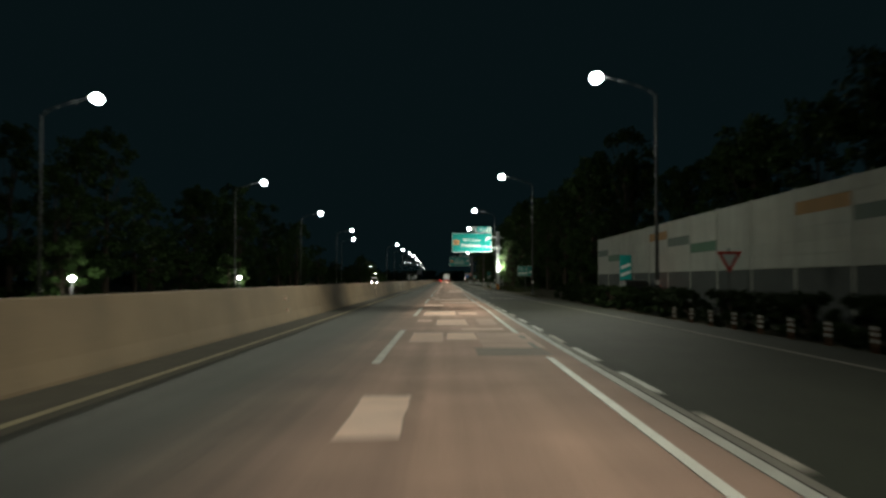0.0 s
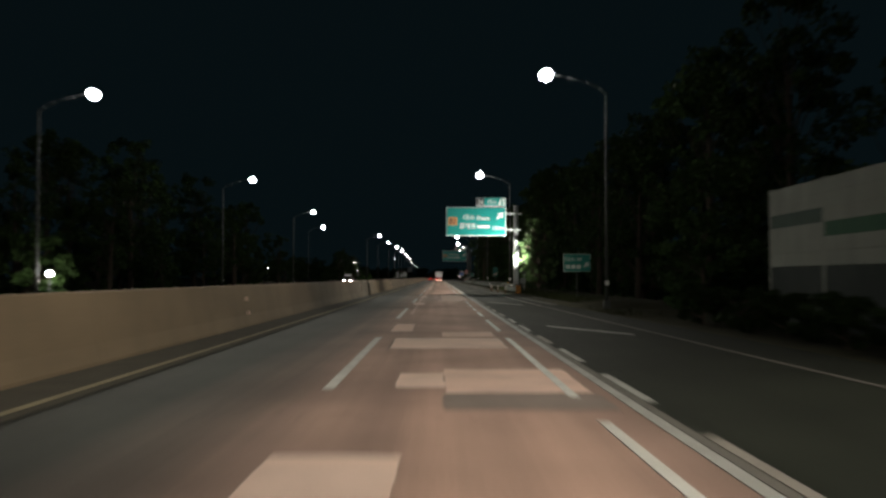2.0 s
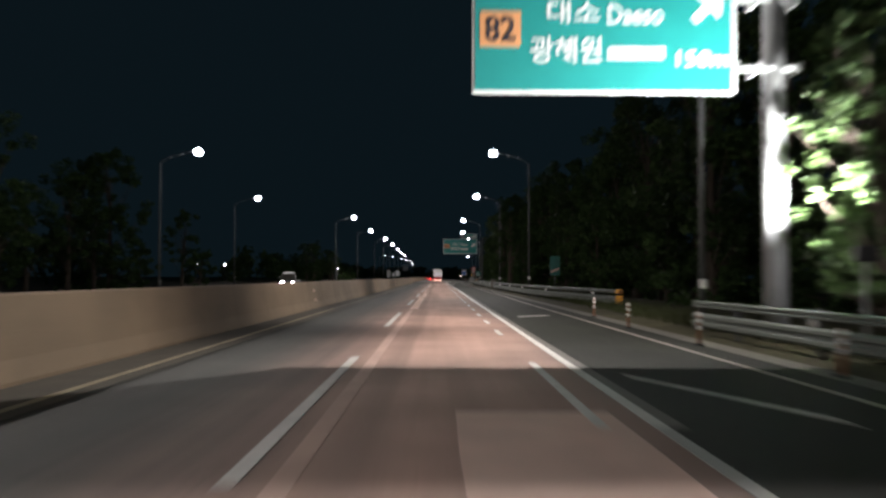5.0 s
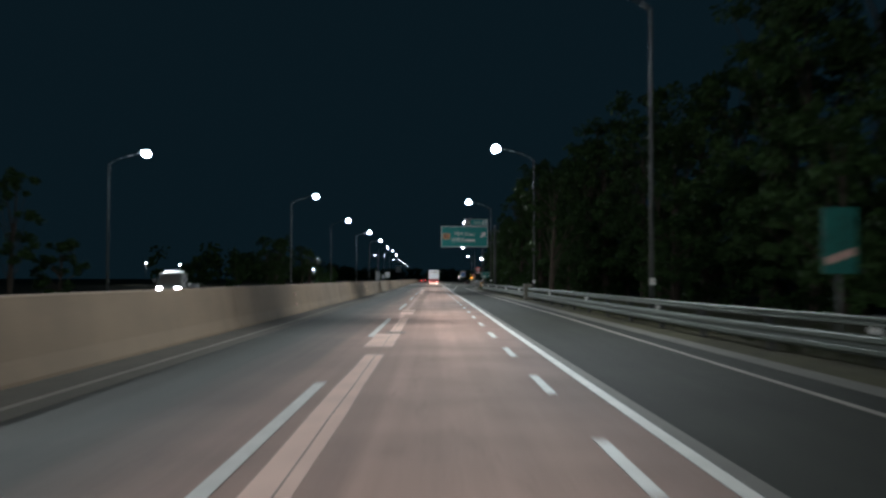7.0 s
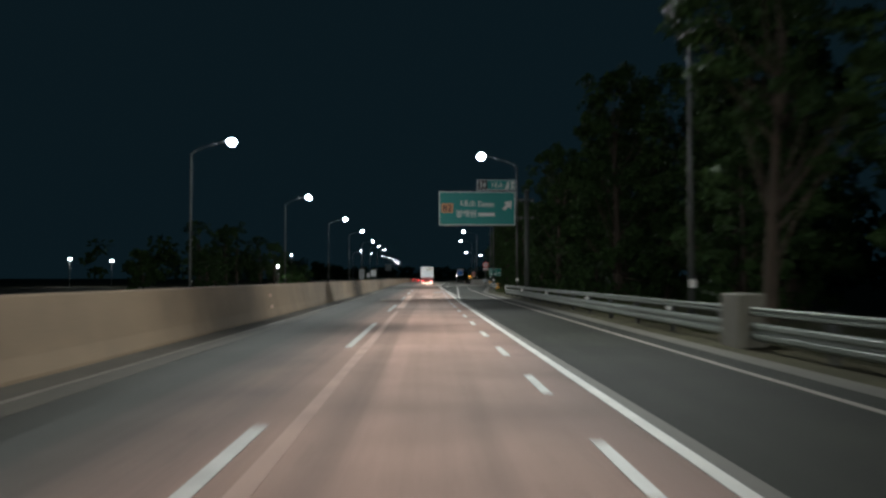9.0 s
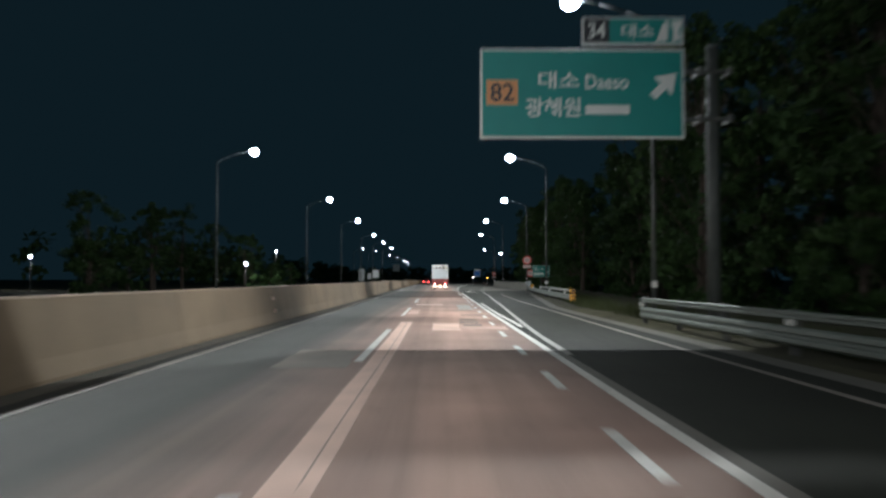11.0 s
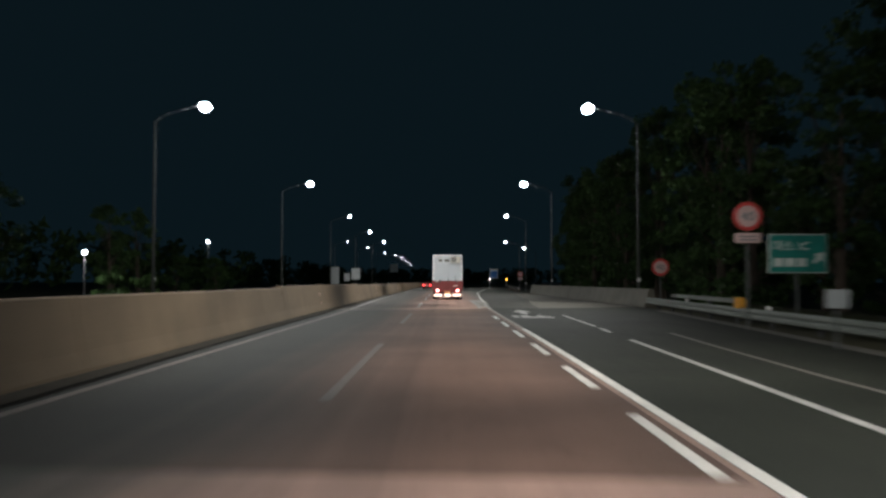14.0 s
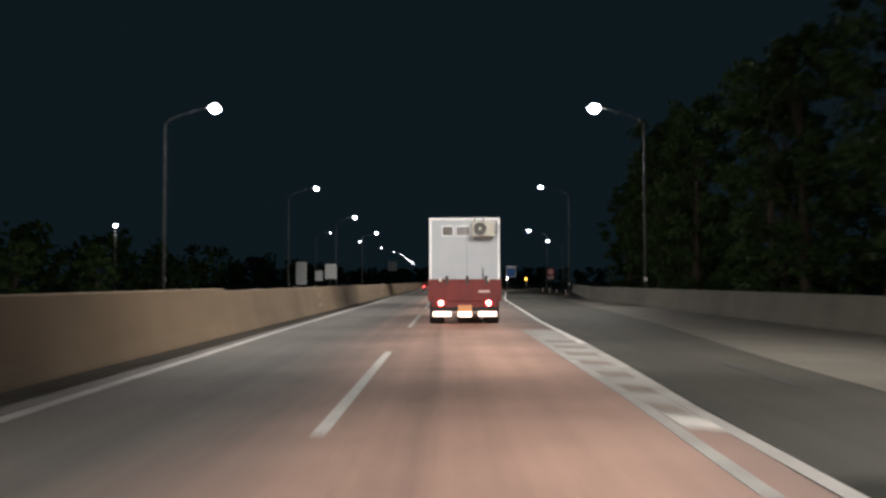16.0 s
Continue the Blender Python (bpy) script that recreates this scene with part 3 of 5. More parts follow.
def apron(name, left, right, ys, mat, parent, z, label, first=None):
    """A thin layer between two edge tables; first: where its near end begins on the right-hand side."""
    bm = bmesh.new()
    rows = []
    for y in ys:
        yb = y if first is None or y > ys[0] else first
        xl, xr = between(y, left), between(y, right)
        rows.append([bm.verts.new(p) for p in ((xl, y, z), (xr, yb, z), (xr, yb, z - 0.02), (xl, y, z - 0.02))])
    for a, b in zip(rows, rows[1:]):
        for i in range(4):
            bm.faces.new((a[i], b[i], b[(i + 1) % 4], a[(i + 1) % 4]))
    bm.faces.new(rows[0])
    bm.faces.new(rows[-1])
    return part(name, bm, mat, parent, label)


apron("asphalt_patch", [(y, x + 0.06) for y, x in OUTER], PALE, (353.6, 358, 363, 370, 378, 395, 420), ASPHALT_RAMP, exit_lane, 0.004, "paler asphalt of the ramp after a straight joint")
apron("concrete_shoulder", [(y, x + 0.01) for y, x in PALE], BASE_R, (353.6, 358, 363, 370, 378, 395, 420), GRAVEL, exit_lane, 0.006, "pale concrete shoulder along the ramp", 356.2)
for x, y, w in ((4.66, 359.3, 1.35), (4.7, 361.8, 1.1)):
    quad_mark("drain_slot", ((x, y), (x + 0.16, y - 0.05), (x + 0.2, y + w - 0.1), (x + 0.05, y + w)), RUBBER, exit_lane, 0.009, "dark slot of a drain")

# arrow and two syllables painted on the exit lane
quad_mark("painted_arrow", ((3.66, 345.0), (3.98, 345.0), (4.02, 347.6), (4.34, 347.3), (4.01, 350.5), (3.40, 347.5), (3.72, 347.6)), PAINT_DULL, exit_lane, 0.009, "white straight arrow painted on the asphalt")
lettering("painted_word", "대소", 1.0, Matrix.Translation((3.82, 341.75, 0.006)), PAINT_DULL, exit_lane, 1.65, 2.9, "white syllables painted on the asphalt", 0.045)

# raised earth verge behind the gutter
rv = np.random.RandomState(5)
ys = np.arange(84.0, 356.0, 1.5)
offs = (-0.08, 0.35, 0.9, 1.8, 3.2, 6.0, 11.0)
high = (-0.03, 0.03, 0.08, 0.12, 0.16, 0.2, -0.36)
verts = []
for y in ys:
    lift = min(1.0, (y - 84.0) / 8)
    for o, h in zip(offs, high):
        verts.append((between(y, SHOULDER) + o + rv.normal(0, 0.03) * (o > 0.1), float(y), gz + (h - gz) * lift + rv.normal(0, 0.012) * (o > 0.1)))
n = len(offs)
faces = [(i * n + j, i * n + j + 1, (i + 1) * n + j + 1, (i + 1) * n + j) for i in range(len(ys) - 1) for j in range(n - 1)]
tagged(raw("verge", verts, faces, SOIL), "rough bank of earth and grass beside the exit lane", "verge", kind="structure")

# ---- concrete barriers ----
def barrier_piece(parent, x_of, y0, y1, side, height, mat, name="barrier_segment", z0=-0.3, label=""):
    """A sloped concrete wall; side +1 faces the road to its right, -1 to its left."""
    prof = ((0.0, z0), (0.0, 0.06), (-0.10, 0.35), (-0.26, height - 0.03), (-0.29, height), (-0.51, height), (-0.54, height - 0.03), (-0.70, 0.35), (-0.80, 0.06), (-0.80, z0))
    bm = bmesh.new()
    n = max(1, int((y1 - y0) / 8))
    rows = []
    for i in range(n + 1):
        y = y0 + (y1 - y0) * i / n
        x = between(y, x_of)
        rows.append([bm.verts.new((x + side * px, y, z)) for px, z in prof])
    for a, b in zip(rows, rows[1:]):
        for i in range(len(prof)):
            j = (i + 1) % len(prof)
            bm.faces.new((a[i], b[i], b[j], a[j]))
    bm.faces.new(rows[0])
    bm.faces.new(rows[-1])
    return part(name, bm, mat, parent, label)


BASE_L = [(Y0, -5.75), (105, -5.75), (150, -5.6), (300, -5.6), (345, -6.2), (372, -6.35), (Y1, -6.5)]
median = thing("barrier", "long sandy concrete median barrier with sloped faces", "barrier", kind="structure")
cuts = [Y0] + [y for y in range(-41, 119, 20)] + [119.0] + [y for y in range(139, 370, 20)] + [371.8] + [392 + 40 * k for k in range(17)] + [Y1 - 20]
for a, b in zip(cuts, cuts[1:]):
    barrier_piece(median, BASE_L, a + 0.012, b - 0.012, 1, 1.25 if b < 345 else (1.32 if b < 372 else 1.25), CONCRETE)
# soiled strip of gutter at the barrier's foot
strip("gutter", [(y, x + 0.60) for y, x in BASE_L], Y0, 236, 1.3, STAIN, road, 0.006, 8.0, "dark dirt lying along the foot of the barrier")
strip("gutter", [(y, x + 0.20) for y, x in BASE_L], 236.1, 498, 0.5, STAIN, road, 0.006, 8.0, "dark dirt lying along the foot of the barrier")
strip("gutter", [(y, x - 0.28) for y, x in SHOULDER], 92, 350, 0.5, GRAVEL, exit_lane, 0.006, 8.0, "pale gritty gutter at the edge of the asphalt")

# pairs of reflectors on the barrier, forty metres apart
for k in range(0, 16):
    y = 30.9 + 39.85 * k
    x = between(y, BASE_L)
    for z, dx in ((0.83, -0.182), (0.40, -0.109)):
        bm = bmesh.new()
        box(bm, x + dx - 0.03, x + dx + 0.045, y - 0.09, y + 0.09, z - 0.06, z + 0.06, 0.015)
        part("reflector", bm, REFLECTOR_PINK, median, "small reflector with a warm light cast painted in")

ramp_wall = thing("barrier", "grey concrete barrier along the exit ramp", "barrier", kind="structure")
for a, b in ((355, 367), (367, 379), (379, 393), (393, 420), (420, 450), (450, 500), (500, 610)):
    barrier_piece(ramp_wall, BASE_R, a + 0.012, b - 0.012, -1, 1.08, CONCRETE_GREY)

# ---- guard rails ----
def guard_rail(points, label, levels=((0.42, 0.18), (0.82, 0.085)), end_a=False, post_step=4.0, upper=None):
    """Corrugated beams on posts along points (x, y), facing the road on the left. upper: the stretches (y0, y1) of
    the upper beam where it is broken; the later ones begin with an orange cap."""
    rail = thing("guard_rail", label, "guard rail", pose(points[0][0], points[0][1], gz))
    ox, oy = points[0]
    tbl = [(y, x) for x, y in points]
    y0, y1 = points[0][1], points[-1][1]
    upper = upper or ((y0, y1),)
    prof = ((0.0, 0.15), (-0.045, 0.11), (-0.045, 0.05), (0.0, 0.015), (0.0, -0.015), (-0.045, -0.05), (-0.045, -0.11), (0.0, -0.15), (0.012, -0.15), (-0.03, -0.11), (-0.03, -0.05), (0.012, -0.015), (0.012, 0.015), (-0.03, 0.05), (-0.03, 0.11), (0.012, 0.15))
    for lv, half, ya, yb in [(*levels[0], y0, y1)] + [(*levels[1], a, b) for a, b in upper]:
        bm = bmesh.new()
        rows = []
        n = max(2, int((yb - ya) / 4))
        for i in range(n + 1):
            y = ya + (yb - ya) * i / n
            x = between(y, tbl)
            rows.append([bm.verts.new((x + a - ox, y - oy, lv + b * half / 0.15 - gz)) for a, b in prof])
        for a, b in zip(rows, rows[1:]):
            for i in range(len(prof)):
                j = (i + 1) % len(prof)
                bm.faces.new((a[i], b[i], b[j], a[j]))
        for ends in (rows[0], rows[-1]):
            bm.faces.new(ends)
        part("beam", bm, RAIL, rail)
    y = y0 + 0.5
    k = 0
    while y < y1:
        x = between(y, tbl)
        top = 0.93 if any(a <= y <= b for a, b in upper) else 0.62
        bm = bmesh.new()
        tube(bm, (x + 0.12 - ox, y - oy, -0.3), (x + 0.12 - ox, y - oy, top - gz), 0.07, 0.07, 10)
        box(bm, x + 0.012 - ox, x + 0.1 - ox, y - oy - 0.05, y - oy + 0.05, 0.3 - gz, top - 0.05 - gz)
        part("post", bm, DARK_STEEL, rail)
        if k % 3 == 1:
            bm = bmesh.new()
            tube(bm, (x - 0.02 - ox, y - oy - 0.10, 0.68 - gz), (x - 0.02 - ox, y - oy - 0.06, 0.68 - gz), 0.07, 0.07, 14)
            part("reflector", bm, REFLECTOR, rail, "round white reflector")
        k += 1
        y += post_step
    caps = [(*points[0], levels)] if end_a else []
    for x, y, tiers in caps + [(between(a, tbl), a, ((0.77, 0.17),)) for a, b in upper[1:]]:
        bm = bmesh.new()
        for lv, half in tiers:
            tube(bm, (x - ox, y - oy - 0.02, lv - half * 1.1 - gz), (x - ox, y - oy - 0.02, lv + half * 1.1 - gz), 0.17, 0.17, 14)
            box(bm, x - ox - 0.1, x - ox + 0.14, y - oy - 0.28, y - oy + 0.1, lv - half * 0.8 - gz, lv + half * 0.8 - gz, 0.03)
        if len(tiers) == 1:
            part("end_cap", bm, HAZARD_YELLOW, rail, "plain orange end cap")
            continue
        ec = part("end_cap", bm, HAZARD_YELLOW, rail, "orange end cap with black slanting stripes")
        for lv, half in tiers:
            for dz in (-0.45, 0.45):
                bm = bmesh.new()
                c = lv + dz * half - gz
                for w in (-0.006, 0.0):
                    vs = [bm.verts.new((x - ox + a, y - oy - 0.287 + w, c + b)) for a, b in ((-0.09, -0.065), (0.13, 0.025), (0.13, 0.075), (-0.09, -0.015))]
                    bm.faces.new(vs)
                part("stripe", bm, SIGN_BLACK, ec, "black slanting stripe")
    return rail


guard_rail(((6.95, 120.6), (6.75, 132.0)), "short double steel guard rail beside the sign pole")
guard_rail(((8.7, 150.6), (7.6, 162), (6.9, 174), (6.85, 214.4)), "double steel guard rail with orange end cap", end_a=True)
guard_rail(((6.85, 216.0), (6.8, 250), (6.75, 268.6)), "double steel guard rail with reflectors")
guard_rail(((7.95, 291.2), (8.6, 305), (10.2, 333), (11.74, 354.8)), "steel guard rail with a broken upper beam and orange caps", end_a=True,
           upper=((291.2, 321.3), (335.0, 347.3)))
cap = thing("barrier", "short grey concrete block between two guard rails", "concrete block", pose(6.95, 215.2, gz))
cube_part("block", CONCRETE_GREY, cap, (-0.3, 0.3, -0.55, 0.55, -0.05, 1.52), 0.05)

# ---- street lamps ----
def lamp_aim(tilt, way):
    """The pose of one of the two beams of a head, tilted across the road and thrown along it."""
    return look((-3.1, 0, 11.6), (-3.1 - tilt, way * 1.1, 10.6)) @ Matrix.Diagonal((0.46, 1, 1, 1))


def street_lamp(lit, label, size=1.0):
    lamp = thing("street_lamp", label, "street lamp", group="street lamps along the expressway")
    part("pole", tube(bmesh.new(), (0, 0, -0.7), (0, 0, 11.1), 0.105, 0.06, 14), POLE, lamp, smooth=True)
    part("base_box", box(bmesh.new(), -0.16, 0.16, -0.16, 0.16, -0.7, 0.35, 0.03), POLE, lamp)
    part("arm", pipe(bmesh.new(), [(0, 0, 11.05), (-0.35, 0, 11.35), (-1.0, 0, 11.62), (-2.0, 0, 11.9), (-2.75, 0, 12.06)], 0.05, 0.035, 10), POLE, lamp, smooth=True)
    part("lamp_head", box(bmesh.new(), -3.5, -2.7, -0.17, 0.17, 12.08, 12.22, 0.05), DARK_STEEL, lamp, "dark lamp housing")
    # lens made oversized; its extra width stands in for glare round the lamp
    bm = bmesh.new()
    bmesh.ops.create_uvsphere(bm, u_segments=20, v_segments=12, radius=1.0)
    for v in bm.verts:
        v.co = Vector((-3.1 + v.co.x * 0.37 * size, v.co.y * 0.36 * size, 12.04 + v.co.z * size * (0.34 if v.co.z < 0 else 0.27)))
    part("lens", bm, LAMP_GLOW if lit else LAMP_FAR_GLOW, lamp, "glowing white lens", smooth=True)
    part("tag", box(bmesh.new(), -0.11, 0.11, -0.13, -0.095, 1.15, 1.4, 0.01), REFLECTOR, lamp, "small white plate on the pole")
    if lit:
        # the lens throws its light both ways along the road, in a fan that is narrow across it
        data = bpy.data.lights.new("lamp_light", "SPOT")
        data.energy, data.color, data.shadow_soft_size = LAMP_WATTS, LAMP_COLOUR, 0.08
        data.spot_size, data.spot_blend = radians(126), 0.9
        for way in (-1, 1):
            ob = new("lamp_light", data)
            ob.parent = lamp
            ob.matrix_basis = lamp_aim(0.42, way)
    return lamp


lamp_lit = street_lamp(True, "tall galvanised street lamp with a glowing white head")
# heads only seen from afar are sized down to fit the camera's view
lamp_small = street_lamp(True, "tall galvanised street lamp with a glowing white head sized for distance", 0.68)
lamp_far = street_lamp(False, "distant tall street lamp with a glowing white head", 0.5)
# head x, y, z and strength, which is tuned for each stretch of road
RIGHT_LAMPS = ((7.69, 45.3, 12.1, 1.5), (5.55, 88.5, 12.0, 0.38), (4.3, 133.4, 12.1, 1.25), (4.85, 184.0, 12.2, 0.9), (5.2, 223.2, 12.1, 0.9), (5.0, 272.3, 12.1, 0.95), (6.2, 314.3, 12.0, 1.0), (9.1, 358.9, 12.4, 1.2), (9.0, 401.4, 12.4, 1.0), (10.1, 443.5, 12.0, 1.0), (14.0, 499.5, 10.4, 0.9), (21.5, 535.5, 10.3, 0.8), (7.6, 0.6, 12.1, 0.9))
LEFT_LAMPS = ((-19.8, 48.5, 11.7), (-19.8, 93.6, 12.0), (-19.8, 136.4, 11.9), (-19.7, 181.0, 11.8), (-24.1, 226.4, 12.05), (-14.8, 263.8, 12.0), (-15.4, 312.3, 12.2), (-14.8, 358.3, 12.4), (-14.8, 401.0, 12.4), (-15.0, 444.3, 12.0), (-15.7, 491, 12.2), (-15.8, 536, 12.1), (-19.8, 3.5, 12.0))
FAR_LAMPS = ((-24.4, 525.4, 11.6, 1), (-24.2, 583, 12.4, 1), (-20.5, 610.9, 11.7, 1), (-18.7, 647, 11.8, 1), (-18.5, 692, 12, 1), (-19, 738, 12, 1), (-19.5, 784, 12, 1), (-20, 830, 12, 1), (-21, 880, 12, 1))
for x, y, z, power in RIGHT_LAMPS:
    made = copy_thing(lamp_lit if y < 430 else lamp_small, pose(x + 3.1, y, z - 12.05))
    # heads that stand further out are tilted further in
    for o, way in zip([q for q in made.children if q.type == "LIGHT"], (-1, 1)):
        o.data = o.data.copy()
        o.data.energy = LAMP_WATTS * power
        o.matrix_basis = lamp_aim((x + 0.3) / 11.6, way)
for x, y, z in LEFT_LAMPS:
    copy_thing(lamp_lit if y < 430 else lamp_small, pose(x - 3.1, y, z - 12.05, 0, 0, 180))
for i, (x, y, z, left) in enumerate(FAR_LAMPS):
    copy_thing(lamp_far, pose(x - 3.1, y, z - 12.05, 0, 0, 180) if left else pose(x + 3.1, y, z - 12.05))
for tpl in (lamp_lit, lamp_small, lamp_far):
    for o in list(tpl.children_recursive) + [tpl]:
        bpy.data.objects.remove(o)

# ---- overhead direction signs ----
FACE = Matrix.Rotation(radians(90), 4, "X")


def on_board(x, z, depth=-0.075):
    return Matrix.Translation((x, depth, z)) @ FACE


def sign_arrow(parent, x, z, s, name="arrow", mat=None):
    """A white arrow that points up and to the right."""
    pts = ((-0.5, -0.28), (-0.28, -0.5), (0.12, -0.10), (0.36, -0.34), (0.5, 0.5), (-0.34, 0.36), (-0.10, 0.12))
    bm = bmesh.new()
    top = [bm.verts.new((x + a * s, -0.078, z + b * s)) for a, b in pts]
    low = [bm.verts.new((x + a * s, -0.066, z + b * s)) for a, b in pts]
    bm.faces.new(top)
    bm.faces.new(low[::-1])
    for i in range(len(pts)):
        bm.faces.new((top[i], low[i], low[(i + 1) % len(pts)], top[(i + 1) % len(pts)]))
    part(name, bm, mat or SIGN_WHITE, parent)


def board(parent, x0, x1, z0, z1, rim=0.07, mat=None, name="board", edge=None):
    b = part(name, box(bmesh.new(), x0, x1, -0.05, 0.02, z0, z1, 0.015), edge or SIGN_WHITE, parent)
    part("face", box(bmesh.new(), x0 + rim, x1 - rim, -0.066, -0.052, z0 + rim, z1 - rim), mat or SIGN_GREEN, b)
    for i in range(2):
        zz = z0 + (z1 - z0) * (0.28 + 0.44 * i)
        part("rib", box(bmesh.new(), x0 + 0.1, x1 - 0.1, 0.022, 0.09, zz - 0.04, zz + 0.04), STEEL, b)
    return b


def direction_sign(px, y, x0, x1, z0, z1, distance, thick, paint):
    g = thing("direction_sign", "green and white overhead exit sign on a grey cantilever pole", "road sign", pose(px, y, gz))
    x0, x1, z0, z1 = x0 - px, x1 - px, z0 - gz, z1 - gz
    part("pole", tube(bmesh.new(), (0, 0.35, -0.3), (0, 0.35, z1 + 0.15), thick, thick * 0.86, 20), paint, g, smooth=True)
    part("cap", tube(bmesh.new(), (0, 0.35, z1 + 0.15), (0, 0.35, z1 + 0.2), thick * 0.93, thick * 0.86, 20), STEEL, g)
    part("base_plate", box(bmesh.new(), -0.5, 0.5, -0.15, 0.85, -0.1, 0.12, 0.03), CONCRETE_GREY, g)
    for zz in (z0 + 0.62, z1 - 0.62):
        arm = part("arm", box(bmesh.new(), x0 + 0.3, 0.55, 0.12, 0.24, zz - 0.06, zz + 0.06, 0.01), paint, g)
        for dx in (-0.45, 0.45):
            part("clamp", box(bmesh.new(), dx - 0.05, dx + 0.05, 0.02, 0.68, zz - 0.11, zz + 0.11, 0.01), paint, arm)
        part("flange", box(bmesh.new(), -1.0, -0.9, 0.05, 0.3, zz - 0.14, zz + 0.14, 0.01), STEEL, arm)
    b = board(g, x0, x1, z0, z1)
    w, h = x1 - x0, z1 - z0
    r = part("route_plate", box(bmesh.new(), x0 + 0.03 * w, x0 + 0.185 * w, -0.075, -0.068, z0 + 0.37 * h, z0 + 0.65 * h, 0.003), SIGN_ORANGE, b, "orange route plate")
    lettering("route_number", "82", 1.0, on_board(x0 + 0.108 * w, z0 + 0.51 * h, -0.082), SIGN_BLACK, r, 0.115 * w, 0.2 * h)
    lettering("place_name", "대소", 1.0, on_board(x0 + 0.385 * w, z0 + 0.65 * h), SIGN_WHITE, b, 0.20 * w, 0.19 * h)
    lettering("place_name", "Daeso", 1.0, on_board(x0 + 0.62 * w, z0 + 0.63 * h), SIGN_WHITE, b, 0.21 * w, 0.16 * h)
    lettering("place_name", "광혜원", 1.0, on_board(x0 + 0.355 * w, z0 + 0.345 * h), SIGN_WHITE, b, 0.27 * w, 0.21 * h)
    bm = bmesh.new()
    box(bm, x0 + 0.515 * w, x0 + 0.73 * w, -0.078, -0.067, z0 + 0.27 * h, z0 + 0.37 * h)
    part("small_text", bm, SIGN_WHITE, b, "white bar of unreadable small letters")
    sign_arrow(b, x0 + 0.895 * w, z0 + (0.69 if distance else 0.58) * h, 0.13 * w)
    if distance:
        lettering("distance_text", "150m", 1.0, on_board(x0 + 0.875 * w, z0 + 0.28 * h), SIGN_WHITE, b, 0.2 * w, 0.13 * h)
    # exit number panel above the board
    e0, e1 = x1 - 0.5 * w, x1 - 0.01
    p = board(g, e0, e1, z1 + 0.12, z1 + 0.94, 0.05, SIGN_GREEN, "exit_panel")
    ew = e1 - e0
    part("number_plate", box(bmesh.new(), e0 + 0.05, e0 + 0.27 * ew, -0.075, -0.068, z1 + 0.17, z1 + 0.89, 0.002), SIGN_BLACK, p, "dark exit number plate")
    lettering("exit_number", "34", 1.0, on_board(e0 + 0.145 * ew, z1 + 0.53, -0.082), SIGN_WHITE, p, 0.17 * ew, 0.46)
    lettering("place_name", "대소", 1.0, on_board(e0 + 0.55 * ew, z1 + 0.53), SIGN_WHITE, p, 0.32 * ew, 0.4)
    for q in (((-0.13, 0.0), (-0.02, 0.0), (-0.01, 0.95), (-0.06, 0.9)), ((0.03, 0.0), (0.12, 0.08), (0.09, 0.5), (0.13, 1.0), (0.01, 0.95), (0.04, 0.5))):
        bm = bmesh.new()
        for w in (-0.08, -0.068):
            bm.faces.new([bm.verts.new((e0 + (0.86 + a) * ew, w, z1 + 0.22 + b * 0.62)) for a, b in q])
        part("ramp_symbol", bm, SIGN_WHITE, p)
    return g


# same kind of pole twice: lit tone on the first, unlit on the second
direction_sign(7.6, 128.3, 0.79, 6.6, 5.53, 8.32, True, 0.28, POLE_FLOODLIT)
direction_sign(8.15, 265.0, 1.2, 7.2, 5.62, 8.28, False, 0.2, POLE)

# floodlight that shines up at the first sign through the leaves
flood = thing("floodlight", "small floodlight on a post shining up at the sign", "floodlight", pose(8.1, 125.6, gz))
part("post", tube(bmesh.new(), (0, 0, -0.2), (0, 0, 2.15), 0.045), STEEL, flood)
part("housing", box(bmesh.new(), -0.2, 0.2, -0.12, 0.12, 2.15, 2.45, 0.03), DARK_STEEL, flood)
part("lens", box(bmesh.new(), -0.17, 0.17, 0.122, 0.135, 2.18, 2.42, 0.004), LAMP_GLOW, flood, "glowing white lens")
fl = bpy.data.lights.new("floodlight_light", "SPOT")
fl.energy, fl.spot_size, fl.spot_blend, fl.shadow_soft_size, fl.color = 3200, radians(104), 0.5, 0.15, (0.9, 1.0, 0.92)
fo = new("floodlight_light", fl)
fo.matrix_basis = look((8.1, 125.82, 1.97), (5.4, 128.2, 6.2))


